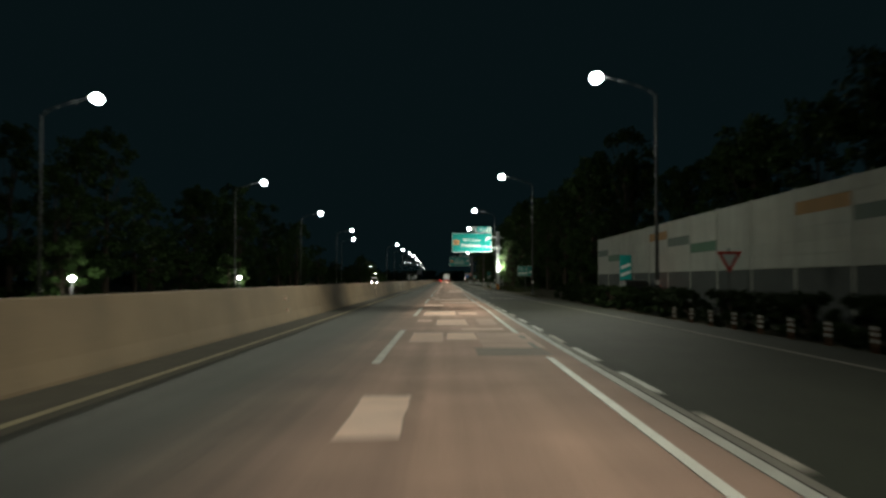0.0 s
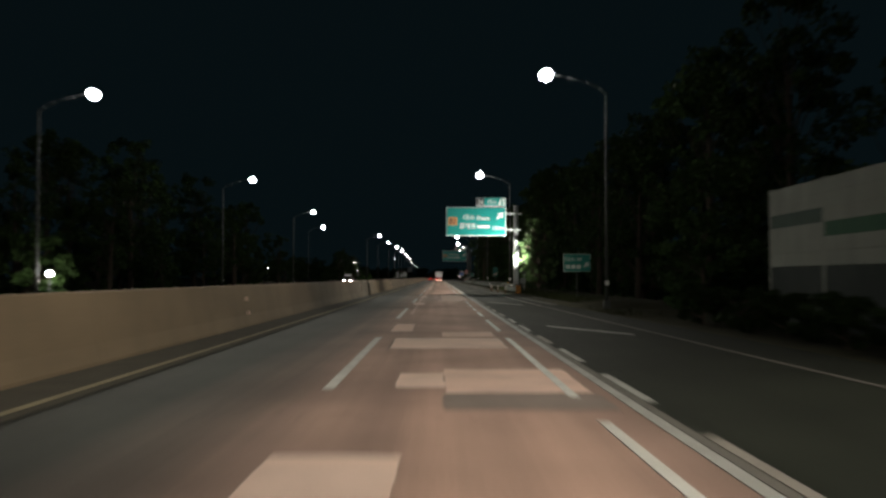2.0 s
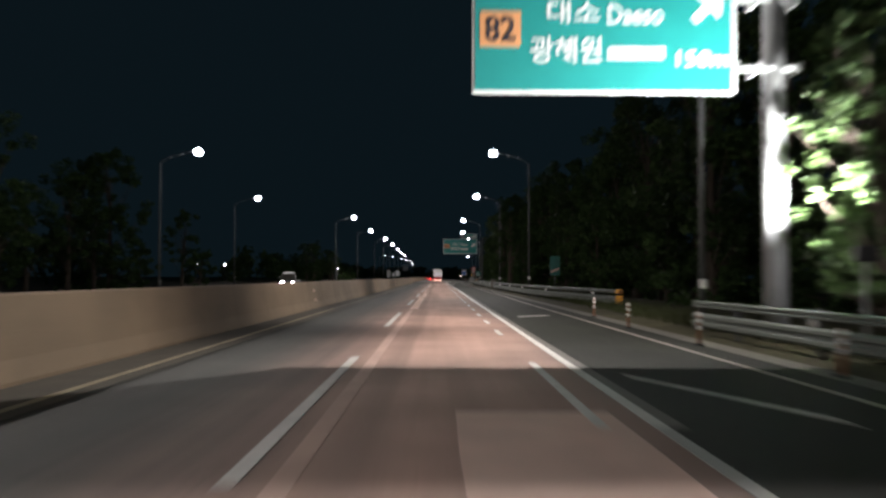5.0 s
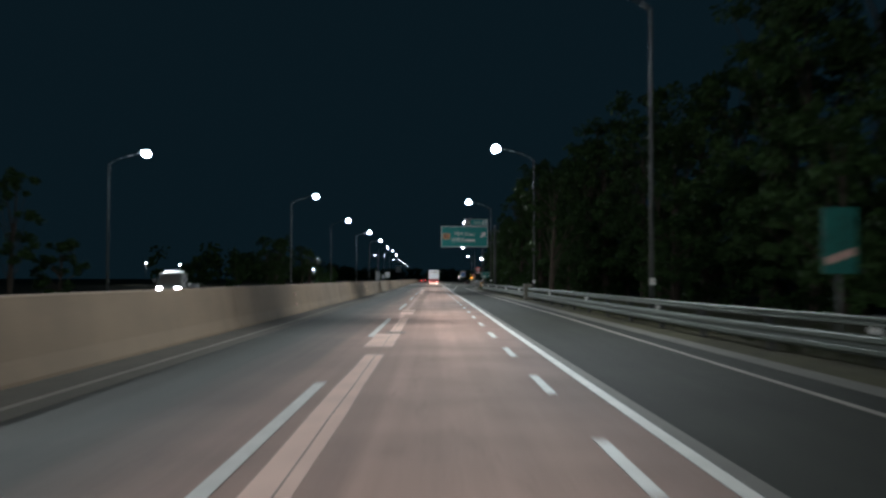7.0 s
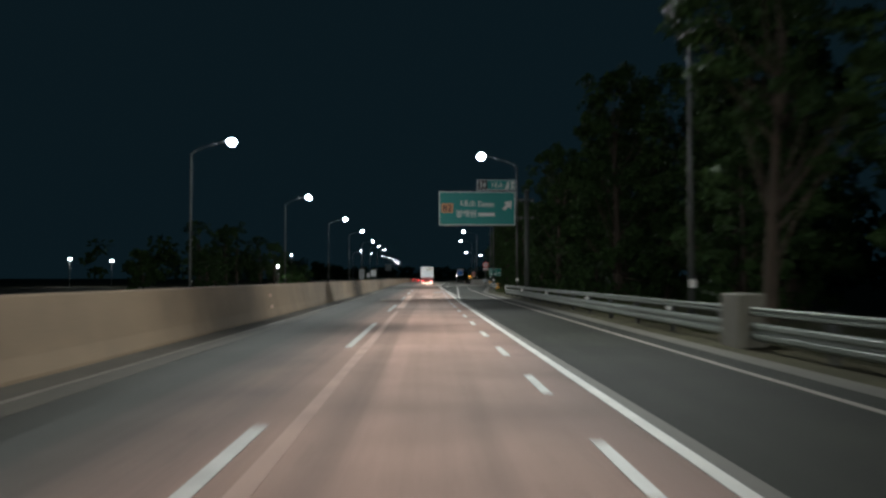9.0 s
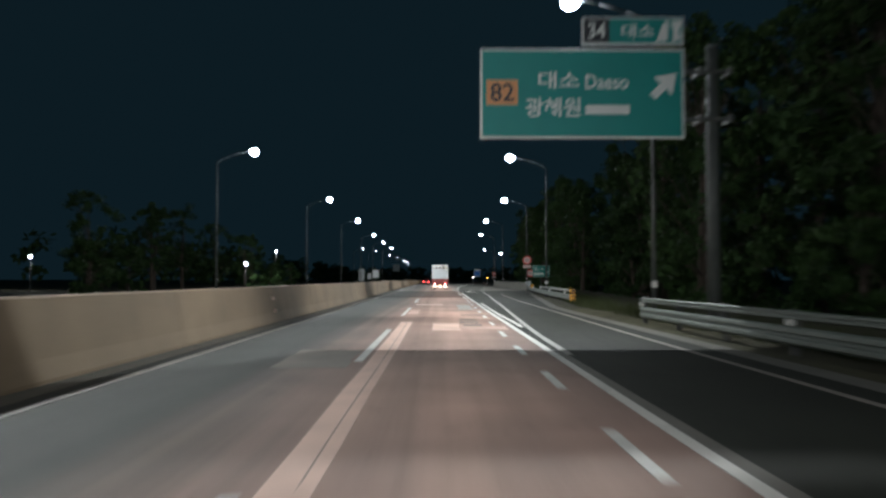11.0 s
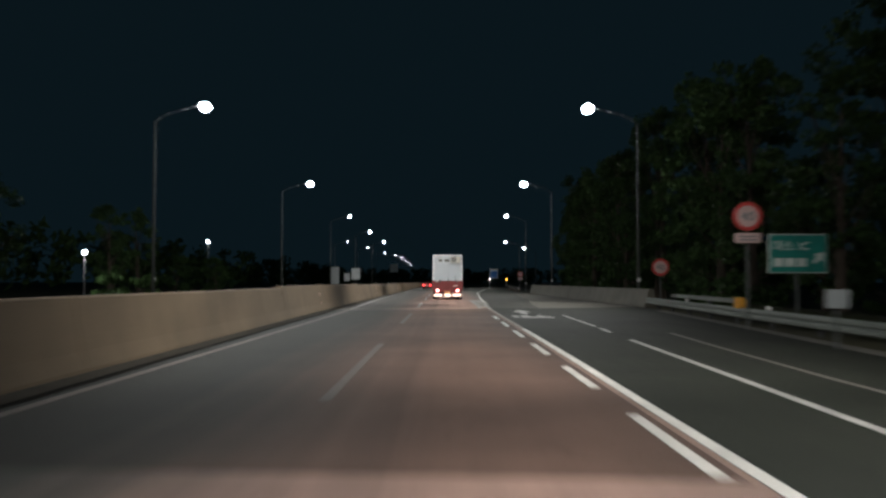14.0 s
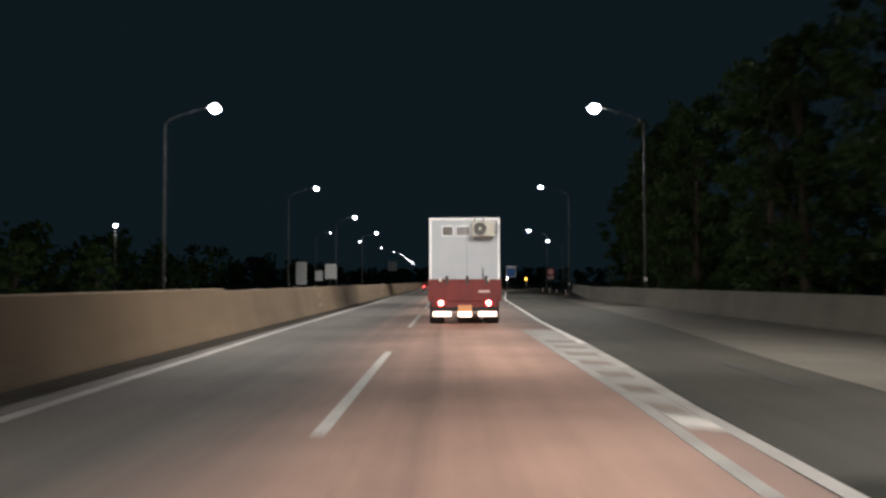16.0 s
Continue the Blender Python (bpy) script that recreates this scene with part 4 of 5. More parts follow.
# ---- small signs ----
def post_sign(name, label, x, y, panels, group=""):
    """Panels: (kind, dx, z, width, height); discs use width as the diameter."""
    g = thing(name, label, "road sign", pose(x, y, gz), group)
    top = max(z + h / 2 for _, dx, z, w, h in panels) - gz
    part("post", tube(bmesh.new(), (0, 0.06, -0.3), (0, 0.06, top), 0.038), POLE, g)
    for kind, dx, z, w, h in panels:
        z -= gz
        if kind == "disc" or kind == "limit":
            bm = tube(bmesh.new(), (dx, -0.02, z), (dx, 0.02, z), w / 2, w / 2, 32)
            p = part("disc", bm, SIGN_RED, g, "red rimmed round plate")
            part("face", tube(bmesh.new(), (dx, -0.032, z), (dx, -0.022, z), w * 0.37, w * 0.37, 32), SIGN_PINK, p)
            if kind == "limit":
                lettering("number", "40", 1.0, on_board(dx, z, -0.04), SIGN_GREY, p, w * 0.44, w * 0.32)
            else:
                part("mark", box(bmesh.new(), dx - w * 0.14, dx + w * 0.14, -0.042, -0.034, z - w * 0.05, z + w * 0.05), SIGN_GREY, p)
        elif kind == "green":
            b = board(g, dx - w / 2, dx + w / 2, z - h / 2, z + h / 2, 0.03, PLACE_GREEN, edge=PLACE_TEXT)
            lettering("place_name", "대소 IC", 1.0, on_board(dx - 0.12 * w, z + 0.2 * h), PLACE_TEXT, b, 0.62 * w, 0.26 * h)
            for i in range(3):
                part("small_text", box(bmesh.new(), dx - 0.42 * w + i * 0.2 * w, dx - 0.26 * w + i * 0.2 * w, -0.078, -0.067, z - 0.33 * h, z - 0.12 * h), PLACE_TEXT, b)
            sign_arrow(b, dx + 0.34 * w, z - 0.12 * h, 0.2 * w, mat=PLACE_TEXT)
        elif kind in ("plate", "blue", "grey", "white"):
            p = part("plate", box(bmesh.new(), dx - w / 2, dx + w / 2, -0.03, 0.02, z - h / 2, z + h / 2, 0.012), {"grey": SIGN_GREY, "plate": SIGN_PINK}.get(kind, SIGN_WHITE), g)
            if kind == "blue":
                part("face", box(bmesh.new(), dx - w * 0.44, dx + w * 0.44, -0.042, -0.032, z - h * 0.44, z + h * 0.3, 0.004), SIGN_BLUE, p)
            elif kind == "plate":
                for i in range(2):
                    part("small_text", box(bmesh.new(), dx - w * 0.36, dx + w * 0.36, -0.04, -0.032, z - h * 0.28 + i * h * 0.34, z - h * 0.12 + i * h * 0.34), SIGN_GREY, p)
        elif kind == "teal" or kind == "faded":
            # the board that is not teal carries its shade in the darker colours
            b = part("board", box(bmesh.new(), dx - w / 2, dx + w / 2, -0.03, 0.02, z - h / 2, z + h / 2, 0.01), SIGN_GREEN if kind == "teal" else SIGN_SHADED, g)
            for i in range(2 if kind == "teal" else 1):
                bm = bmesh.new()
                zz = z - h * 0.28 + i * h * 0.3
                quad = [(dx - w * 0.42, zz - h * 0.1), (dx + w * 0.42, zz + h * 0.06), (dx + w * 0.42, zz + h * 0.18), (dx - w * 0.42, zz + h * 0.02)]
                vs = [bm.verts.new((a, -0.036, c)) for a, c in quad]
                lo = [bm.verts.new((a, -0.031, c)) for a, c in quad]
                bm.faces.new(vs)
                bm.faces.new(lo[::-1])
                for j in range(4):
                    bm.faces.new((vs[j], lo[j], lo[(j + 1) % 4], vs[(j + 1) % 4]))
                part("stripe", bm, SIGN_WHITE if kind == "teal" else STRIPE_SHADED, b, "white slanting stripe" if kind == "teal" else "pinkish slanting stripe, shade painted in")
        elif kind == "yield":
            for nm, s, dy, mt in (("triangle", 1.0, -0.02, SIGN_RED), ("face", 0.6, -0.03, SIGN_WHITE)):
                bm = bmesh.new()
                pts = ((-w / 2 * s, h / 3 * s), (w / 2 * s, h / 3 * s), (0, -2 * h / 3 * s))
                f0 = [bm.verts.new((dx + a, dy, z + c)) for a, c in pts]
                f1 = [bm.verts.new((dx + a, dy + 0.009, z + c)) for a, c in pts]
                bm.faces.new(f0)
                bm.faces.new(f1[::-1])
                for j in range(3):
                    bm.faces.new((f0[j], f1[j], f1[(j + 1) % 3], f0[(j + 1) % 3]))
                part(nm, bm, mt, g)
    return g


post_sign("yield_sign", "red and white triangular give way sign on a post", 11.58, 36.2, (("yield", 0, 2.35, 1.05, 0.9),))
post_sign("distance_marker", "teal countdown board with two white slanting stripes", 10.63, 52.4, (("teal", 0, 2.2, 0.72, 1.5),))
post_sign("place_sign", "small green place name sign on a post beside trees", 8.95, 99.9, (("green", 0, 2.45, 1.75, 1.15),))
post_sign("distance_marker", "dark green countdown board with one slanting stripe, shade painted in", 8.35, 170.5, (("faded", 0, 2.3, 0.7, 1.35),))
post_sign("speed_limit_sign", "round speed limit sign above a small white plate", 9.41, 331.4, (("limit", 0, 3.52, 0.9, 0.9), ("plate", 0, 2.85, 0.8, 0.3)))
post_sign("place_sign", "small green place name sign on a post by the guard rail", 10.85, 331.2, (("green", 0, 2.36, 1.78, 1.2),))
post_sign("speed_limit_sign", "round red rimmed speed limit sign behind the guard rail", 12.0, 352.6, (("limit", 0, 2.3, 0.95, 0.95),))
post_sign("marker_plate", "white marker plate on a low post", 8.75, 323.9, (("grey", 0, 1.12, 0.5, 0.42),))
post_sign("information_sign", "blue and white square sign where the ramp forks", 13.4, 535, (("blue", 0, 3.62, 2.1, 2.4),))
post_sign("round_sign", "round red rimmed sign above a white plate on the ramp", 15.76, 482.4, (("disc", 0, 3.0, 1.08, 1.08), ("plate", 0, 2.1, 0.95, 0.5)))
post_sign("sign_back", "pale back of a sign on the opposite side", -19.26, 459.7, (("grey", 0, 2.6, 1.4, 3.0),))
post_sign("sign_back", "pale back of a sign beside the opposite road", -16.0, 463.9, (("grey", 0, 2.9, 1.6, 2.0), ("grey", -1.6, 2.3, 1.0, 1.4)))
post_sign("sign_back", "large pale board far along the opposite road", -19.3, 645, (("white", 0, 6.8, 3.0, 3.2),))
post_sign("marker_plate", "small pale plate on a post beside the hazard marker", 7.7, 122.8, (("grey", 0, 1.2, 0.5, 0.5),))


# reflective posts where the ramp forks; the light they return is set as glow
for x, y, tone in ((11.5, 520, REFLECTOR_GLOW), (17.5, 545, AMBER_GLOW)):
    g = thing("warning_beacon", "small reflective post at the fork of the ramp, given a glow", "beacon", pose(x, y, gz))
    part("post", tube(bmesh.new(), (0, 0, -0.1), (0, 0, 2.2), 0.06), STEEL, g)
    part("lamp", tube(bmesh.new(), (0, 0, 2.2), (0, 0, 2.75), 0.085, 0.085, 16), tone, g, "reflector with its returned light set as glow")
    part("cap", tube(bmesh.new(), (0, 0, 2.75), (0, 0, 2.82), 0.14, 0.06, 16), DARK_STEEL, g)


# ---- delineators, hazard markers ----
def delineator(label):
    g = thing("delineator_post", label, "delineator", group="flexible posts along the verge")
    part("tube", tube(bmesh.new(), (0, 0, -0.1), (0, 0, 0.75), 0.045, 0.04, 12), DELINEATOR, g, smooth=True)
    part("foot", tube(bmesh.new(), (0, 0, -0.1), (0, 0, 0.05), 0.12, 0.09, 14), RUBBER, g)
    for z in (0.36, 0.52, 0.66):
        part("band", tube(bmesh.new(), (0, 0, z), (0, 0, z + 0.08), 0.049, 0.049, 12), REFLECTOR, g, "white reflective band")
    return g


dl = delineator("orange flexible post with white reflective bands")
spots = [(8.74, 34.2), (9.0, 32.7), (9.2, 31.0), (9.3, 28.8), (9.4, 26.7), (9.54, 24.7), (9.63, 22.5), (9.75, 20.3), (9.8, 18.0)]
for x, y in spots:
    copy_thing(dl, pose(x, y, gz))
for x, y in ((6.1, 122.3), (5.8, 128.4), (5.65, 134.8), (5.95, 142.0), (11.3, 453.0), (11.2, 445.0), (11.0, 437.0), (10.6, 427.0)):
    copy_thing(dl, pose(x, y, 0.0))
for o in list(dl.children_recursive) + [dl]:
    bpy.data.objects.remove(o)
hz = thing("hazard_marker", "orange and black striped hazard marker on a short post", "hazard marker", pose(7.05, 120.2, gz))
part("post", tube(bmesh.new(), (0, 0.04, -0.1), (0, 0.04, 1.1), 0.04), STEEL, hz)
part("plate", box(bmesh.new(), -0.2, 0.2, -0.03, 0.0, 0.25, 1.15, 0.01), HAZARD_ORANGE, hz)
for i in range(3):
    bm = bmesh.new()
    z = 0.32 + 0.28 * i
    vs = [bm.verts.new(p) for p in ((-0.19, -0.036, z), (0.19, -0.036, z + 0.16), (0.19, -0.036, z + 0.28), (-0.19, -0.036, z + 0.12))]
    lo = [bm.verts.new((v.co.x, -0.031, v.co.z)) for v in vs]
    bm.faces.new(vs)
    bm.faces.new(lo[::-1])
    part("stripe", bm, SIGN_BLACK, hz, "black slanting stripe")

# ---- noise barrier beside the on-ramp ----
nw = thing("noise_barrier", "pale panelled noise barrier with scattered coloured panels", "noise barrier", pose(13.9, 0, gz))
# bays of 5 m with six rows of panels; the colours step down and come back every fifth bay
for j in range(-12, 16):
    y0, y1 = 5.0 * j, 5.0 * j + 5.0
    part("post", box(bmesh.new(), -0.078, 0.12, y0 - 0.08, y0 + 0.08, -0.2, 5.15 - gz, 0.01), WALL_PANEL, nw)
    part("base_panel", box(bmesh.new(), -0.05, 0.15, y0 + 0.09, y1 - 0.09, -0.2, 1.93 - gz), WALL_BASE, nw)
    colours = {1: {4: WALL_ORANGE}, 0: {3: WALL_BLUE}, 4: {2: WALL_GREEN}}.get(j % 5, {})
    for i in range(6):
        z0 = 1.95 - gz + i * 0.525
        bm = box(bmesh.new(), -0.06, 0.06, y0 + 0.09, y1 - 0.09, z0, z0 + 0.517)
        for q in range(2):
            box(bm, -0.07, -0.061, y0 + 0.14, y1 - 0.14, z0 + 0.05 + q * 0.235, z0 + 0.21 + q * 0.235)
        part("panel", bm, colours.get(i, WALL_PANEL), nw)
part("post", box(bmesh.new(), -0.078, 0.12, 79.92, 80.08, -0.2, 5.15 - gz, 0.01), WALL_PANEL, nw)

# ---- vehicles ----
def wheel(parent, x, y, z, r, w, name="wheel"):
    bm = bmesh.new()
    tube(bm, (x - w / 2, y, z), (x + w / 2, y, z), r, r, 28)
    bmesh.ops.bevel(bm, geom=[e for e in bm.edges if e.is_boundary is False and abs((e.verts[0].co - e.verts[1].co).x) < 1e-4], offset=0.03, segments=2, affect="EDGES")
    t = part(name, bm, RUBBER, parent)
    part("rim", tube(bmesh.new(), (x - w / 2 - 0.008, y, z), (x + w / 2 + 0.008, y, z), r * 0.55, r * 0.55, 20), STEEL, t)
    return t


def lorry(x, y):
    """Flatbed lorry with a white cabin box on it, seen from behind; its tail is at y."""
    g = thing("lorry", "red flatbed lorry carrying a white cabin box, tail lights on", "lorry", pose(x, y, 0))
    L = 8.2
    part("deck", box(bmesh.new(), -1.25, 1.25, 0.0, L, 0.98, 1.18, 0.02), TRUCK_RED, g)
    for sx in (-1, 1):
        part("side_board", box(bmesh.new(), sx * 1.25 - 0.03, sx * 1.25 + 0.03, 0.05, L, 0.82, 1.58, 0.012), TRUCK_RED, g)
        part("chassis_rail", box(bmesh.new(), sx * 0.42 - 0.05, sx * 0.42 + 0.05, 0.25, L + 1.6, 0.66, 0.97, 0.01), DARK_STEEL, g)
        part("mudguard", box(bmesh.new(), sx * 0.86 - 0.32, sx * 0.86 + 0.32, 0.42, 0.45, 0.30, 0.96, 0.01), RUBBER, g)
    tg = part("tailgate", box(bmesh.new(), -1.27, 1.27, -0.05, 0.0, 0.82, 1.58, 0.012), TRUCK_RED, g, "red painted steel tailgate")
    for i in range(6):
        xx = -1.1 + i * 0.44
        part("rib", box(bmesh.new(), xx - 0.03, xx + 0.03, -0.075, -0.052, 0.84, 1.56, 0.01), TRUCK_RED, tg)
    part("top_lip", box(bmesh.new(), -1.27, 1.27, -0.07, -0.052, 1.5, 1.575, 0.006), TRUCK_RED, tg)
    part("text_bar", box(bmesh.new(), 0.47, 0.87, -0.086, -0.077, 1.12, 1.2), SIGN_PINK, tg, "pale bar of unreadable letters")
    for xx in (-0.62, 0.08, 0.75):
        part("latch", box(bmesh.new(), xx - 0.05, xx + 0.05, -0.1, -0.02, 1.42, 1.70, 0.015), DARK_STEEL, g)
    for xx in (-0.85, 0.8):
        part("lashing", box(bmesh.new(), xx - 0.045, xx + 0.045, -0.09, -0.03, 1.50, 1.63, 0.02), REFLECTOR, g, "pale lashing strap")
    part("crossbar", box(bmesh.new(), -1.12, 1.12, 0.02, 0.12, 0.46, 0.60, 0.015), RUBBER, g)
    part("rear_beam", box(bmesh.new(), -1.16, 1.16, 0.0, 0.14, 0.61, 0.81, 0.015), TRUCK_RED, g, "dirty dark red rear beam")
    for sx in (-1, 1):
        box_l = part("lamp_box", box(bmesh.new(), sx * 0.83 - 0.24, sx * 0.83 + 0.24, -0.03, -0.002, 0.62, 0.86, 0.012), TRUCK_RED, g)
        part("tail_light", tube(bmesh.new(), (sx * 0.83, -0.05, 0.75), (sx * 0.83, -0.032, 0.75), 0.10, 0.108, 24), TAIL_GLOW, box_l, "glowing red tail light")
        part("light_core", tube(bmesh.new(), (sx * 0.83, -0.062, 0.75), (sx * 0.83, -0.051, 0.75), 0.075, 0.075, 20), TAIL_CORE, box_l)
        # pale rear plates are no lamps; the light they return is made to glow
        part("marker_lamp", box(bmesh.new(), sx * 0.79 - 0.32, sx * 0.79 + 0.32, -0.02, 0.015, 0.29, 0.46, 0.006), PLATE_GLOW, g, "pale rear plate, returned light set as its own glow")
    part("number_plate", box(bmesh.new(), -0.24, 0.24, -0.02, 0.015, 0.46, 0.68, 0.006), SIGN_ORANGE, g, "orange number plate above a glowing pale plate")
    part("plate_lamp", box(bmesh.new(), -0.24, 0.24, -0.02, 0.015, 0.27, 0.45, 0.006), PLATE_GLOW, g)
    for sx in (-1, 1):
        for yy in (1.1, 2.35):
            wheel(g, sx * 0.98, yy, 0.48, 0.48, 0.5)
        wheel(g, sx * 1.02, L + 0.9, 0.48, 0.48, 0.28)
    cab = part("driver_cab", box(bmesh.new(), -1.2, 1.2, L + 0.15, L + 2.1, 0.6, 2.75, 0.12), TRUCK_RED, g)
    part("windscreen", box(bmesh.new(), -1.05, 1.05, L + 2.09, L + 2.12, 1.6, 2.5, 0.02), PANE_DARK, cab)
    # the white cabin box
    c = thing("cabin_box", "white insulated cabin box with two small windows", "cabin", pose(x, y + 0.12, 1.18))
    z1 = 2.55
    part("wall", box(bmesh.new(), -1.2, 1.2, 0.0, L - 0.6, 0.02, z1 - 0.02, 0.01), BOX_WHITE, c)
    for sx in (-1, 1):
        part("corner_trim", box(bmesh.new(), sx * 1.195 - 0.04, sx * 1.195 + 0.04, -0.025, 0.1, 0.0, z1 - 0.09, 0.01), BOX_TRIM, c)
    part("roof_trim", box(bmesh.new(), -1.235, 1.235, -0.03, L - 0.55, z1 - 0.085, z1, 0.012), BOX_TRIM, c)
    part("sill_trim", box(bmesh.new(), -1.15, 1.15, -0.022, 0.0, 0.24, 0.30, 0.004), BOX_TRIM, c)
    for xa, xb in ((-0.80, -0.38), (-0.31, 0.2)):
        w = part("window", box(bmesh.new(), xa, xb, -0.03, -0.002, 1.90, 2.28, 0.01), BOX_TRIM, c, "white window frame")
        part("pane", box(bmesh.new(), xa + 0.032, xb - 0.032, -0.036, -0.031, 1.94, 2.24), PANE_DARK, w, "dark pane")
    part("door_line", box(bmesh.new(), 0.072, 0.079, -0.005, -0.001, 0.32, 1.85), FAN_DARK, c)
    part("hinge", box(bmesh.new(), 0.62, 0.655, -0.03, -0.001, 0.42, 0.80, 0.006), DARK_STEEL, c)
    part("hinge", box(bmesh.new(), 0.655, 0.8, -0.03, -0.001, 0.42, 0.46, 0.006), DARK_STEEL, c)
    u = thing("air_conditioner", "beige outdoor air conditioner unit hung on the cabin box", "air conditioner", pose(x + 0.66, y + 0.12, 1.18))
    case = part("casing", box(bmesh.new(), -0.40, 0.38, -0.36, -0.06, 1.88, 2.40, 0.02), UNIT_BEIGE, u)
    part("grille", tube(bmesh.new(), (-0.13, -0.385, 2.15), (-0.13, -0.36, 2.15), 0.225, 0.225, 28), FAN_DARK, case, "dark round fan grille")
    for r in (0.11, 0.2):
        bm = bmesh.new()
        for k in range(24):
            a, b = 2 * math.pi * k / 24, 2 * math.pi * (k + 1) / 24
            tube(bm, (-0.13 + r * math.cos(a), -0.392, 2.15 + r * math.sin(a)), (-0.13 + r * math.cos(b), -0.392, 2.15 + r * math.sin(b)), 0.0035, 0.0035, 5)
        part("ring", bm, UNIT_BEIGE, case)
    part("hub", tube(bmesh.new(), (-0.13, -0.40, 2.15), (-0.13, -0.386, 2.15), 0.05, 0.05, 16), UNIT_BEIGE, case)
    for sx in (-0.3, 0.3):
        part("bracket", box(bmesh.new(), sx - 0.02, sx + 0.02, -0.36, 0.0, 1.82, 1.87, 0.004), DARK_STEEL, u)
    for sx in (-0.3, 0.0):
        part("bracket", box(bmesh.new(), sx - 0.02, sx + 0.02, -0.10, -0.06, 2.40, 2.60, 0.004), DARK_STEEL, u)
    part("pipe", pipe(bmesh.new(), [(0.36, -0.2, 2.0), (0.46, -0.2, 2.05), (0.48, -0.12, 2.3), (0.48, -0.02, 2.36)], 0.02), DARK_STEEL, u)
    return g


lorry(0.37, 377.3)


def saloon(x, y, mat, label):
    """A car with its tail at y, heading along +y."""
    g = thing("car", label, "car", pose(x, y, 0))
    prof = ((0.0, 0.35), (0.0, 0.80), (0.10, 0.92), (0.55, 0.97), (1.05, 1.36), (1.6, 1.43), (2.4, 1.40), (3.1, 0.98), (4.1, 0.86), (4.4, 0.70), (4.45, 0.35))
    bm = bmesh.new()
    rows = []
    for sx, k in ((-0.90, 0), (-0.82, 1), (0.82, 1), (0.90, 0)):
        rows.append([bm.verts.new((sx * (1.0 if z < 0.95 else 0.80), yy, z + (0.03 if k else 0))) for yy, z in prof])
    for a, b in zip(rows, rows[1:]):
        for i in range(len(prof)):
            j = (i + 1) % len(prof)
            bm.faces.new((a[i], b[i], b[j], a[j]))
    bm.faces.new(rows[0])
    bm.faces.new(rows[-1])
    part("body", bm, mat, g)
    bm = bmesh.new()
    vs = [bm.verts.new(p) for p in ((-0.62, 0.60, 1.02), (0.62, 0.60, 1.02), (0.58, 1.0, 1.34), (-0.58, 1.0, 1.34))]
    bm.faces.new(vs)
    bmesh.ops.solidify(bm, geom=bm.faces[:], thickness=0.012)
    bmesh.ops.translate(bm, verts=bm.verts, vec=(0, -0.03, 0.03))
    part("rear_window", bm, PANE_DARK, g)
    part("bumper", box(bmesh.new(), -0.88, 0.88, -0.08, 0.1, 0.33, 0.58, 0.04), mat, g)
    part("number_plate", box(bmesh.new(), -0.26, 0.26, -0.10, -0.081, 0.60, 0.72, 0.004), REFLECTOR, g)
    for sx in (-1, 1):
        part("tail_light", box(bmesh.new(), sx * 0.68 - 0.2, sx * 0.68 + 0.2, -0.03, 0.03, 0.70, 0.84, 0.02), TAIL_GLOW, g, "red tail light")
        part("head_light", box(bmesh.new(), sx * 0.62 - 0.17, sx * 0.62 + 0.17, 4.40, 4.46, 0.58, 0.72, 0.02), REFLECTOR, g)
        for yy in (0.85, 3.55):
            wheel(g, sx * 0.80, yy, 0.31, 0.31, 0.2)
    return g


saloon(-3.25, 482.0, CAR_RED, "dark red saloon far ahead with its tail lights on")
saloon(12.75, 58.0, CAR_DARK, "dark car on the side road with red tail lights")

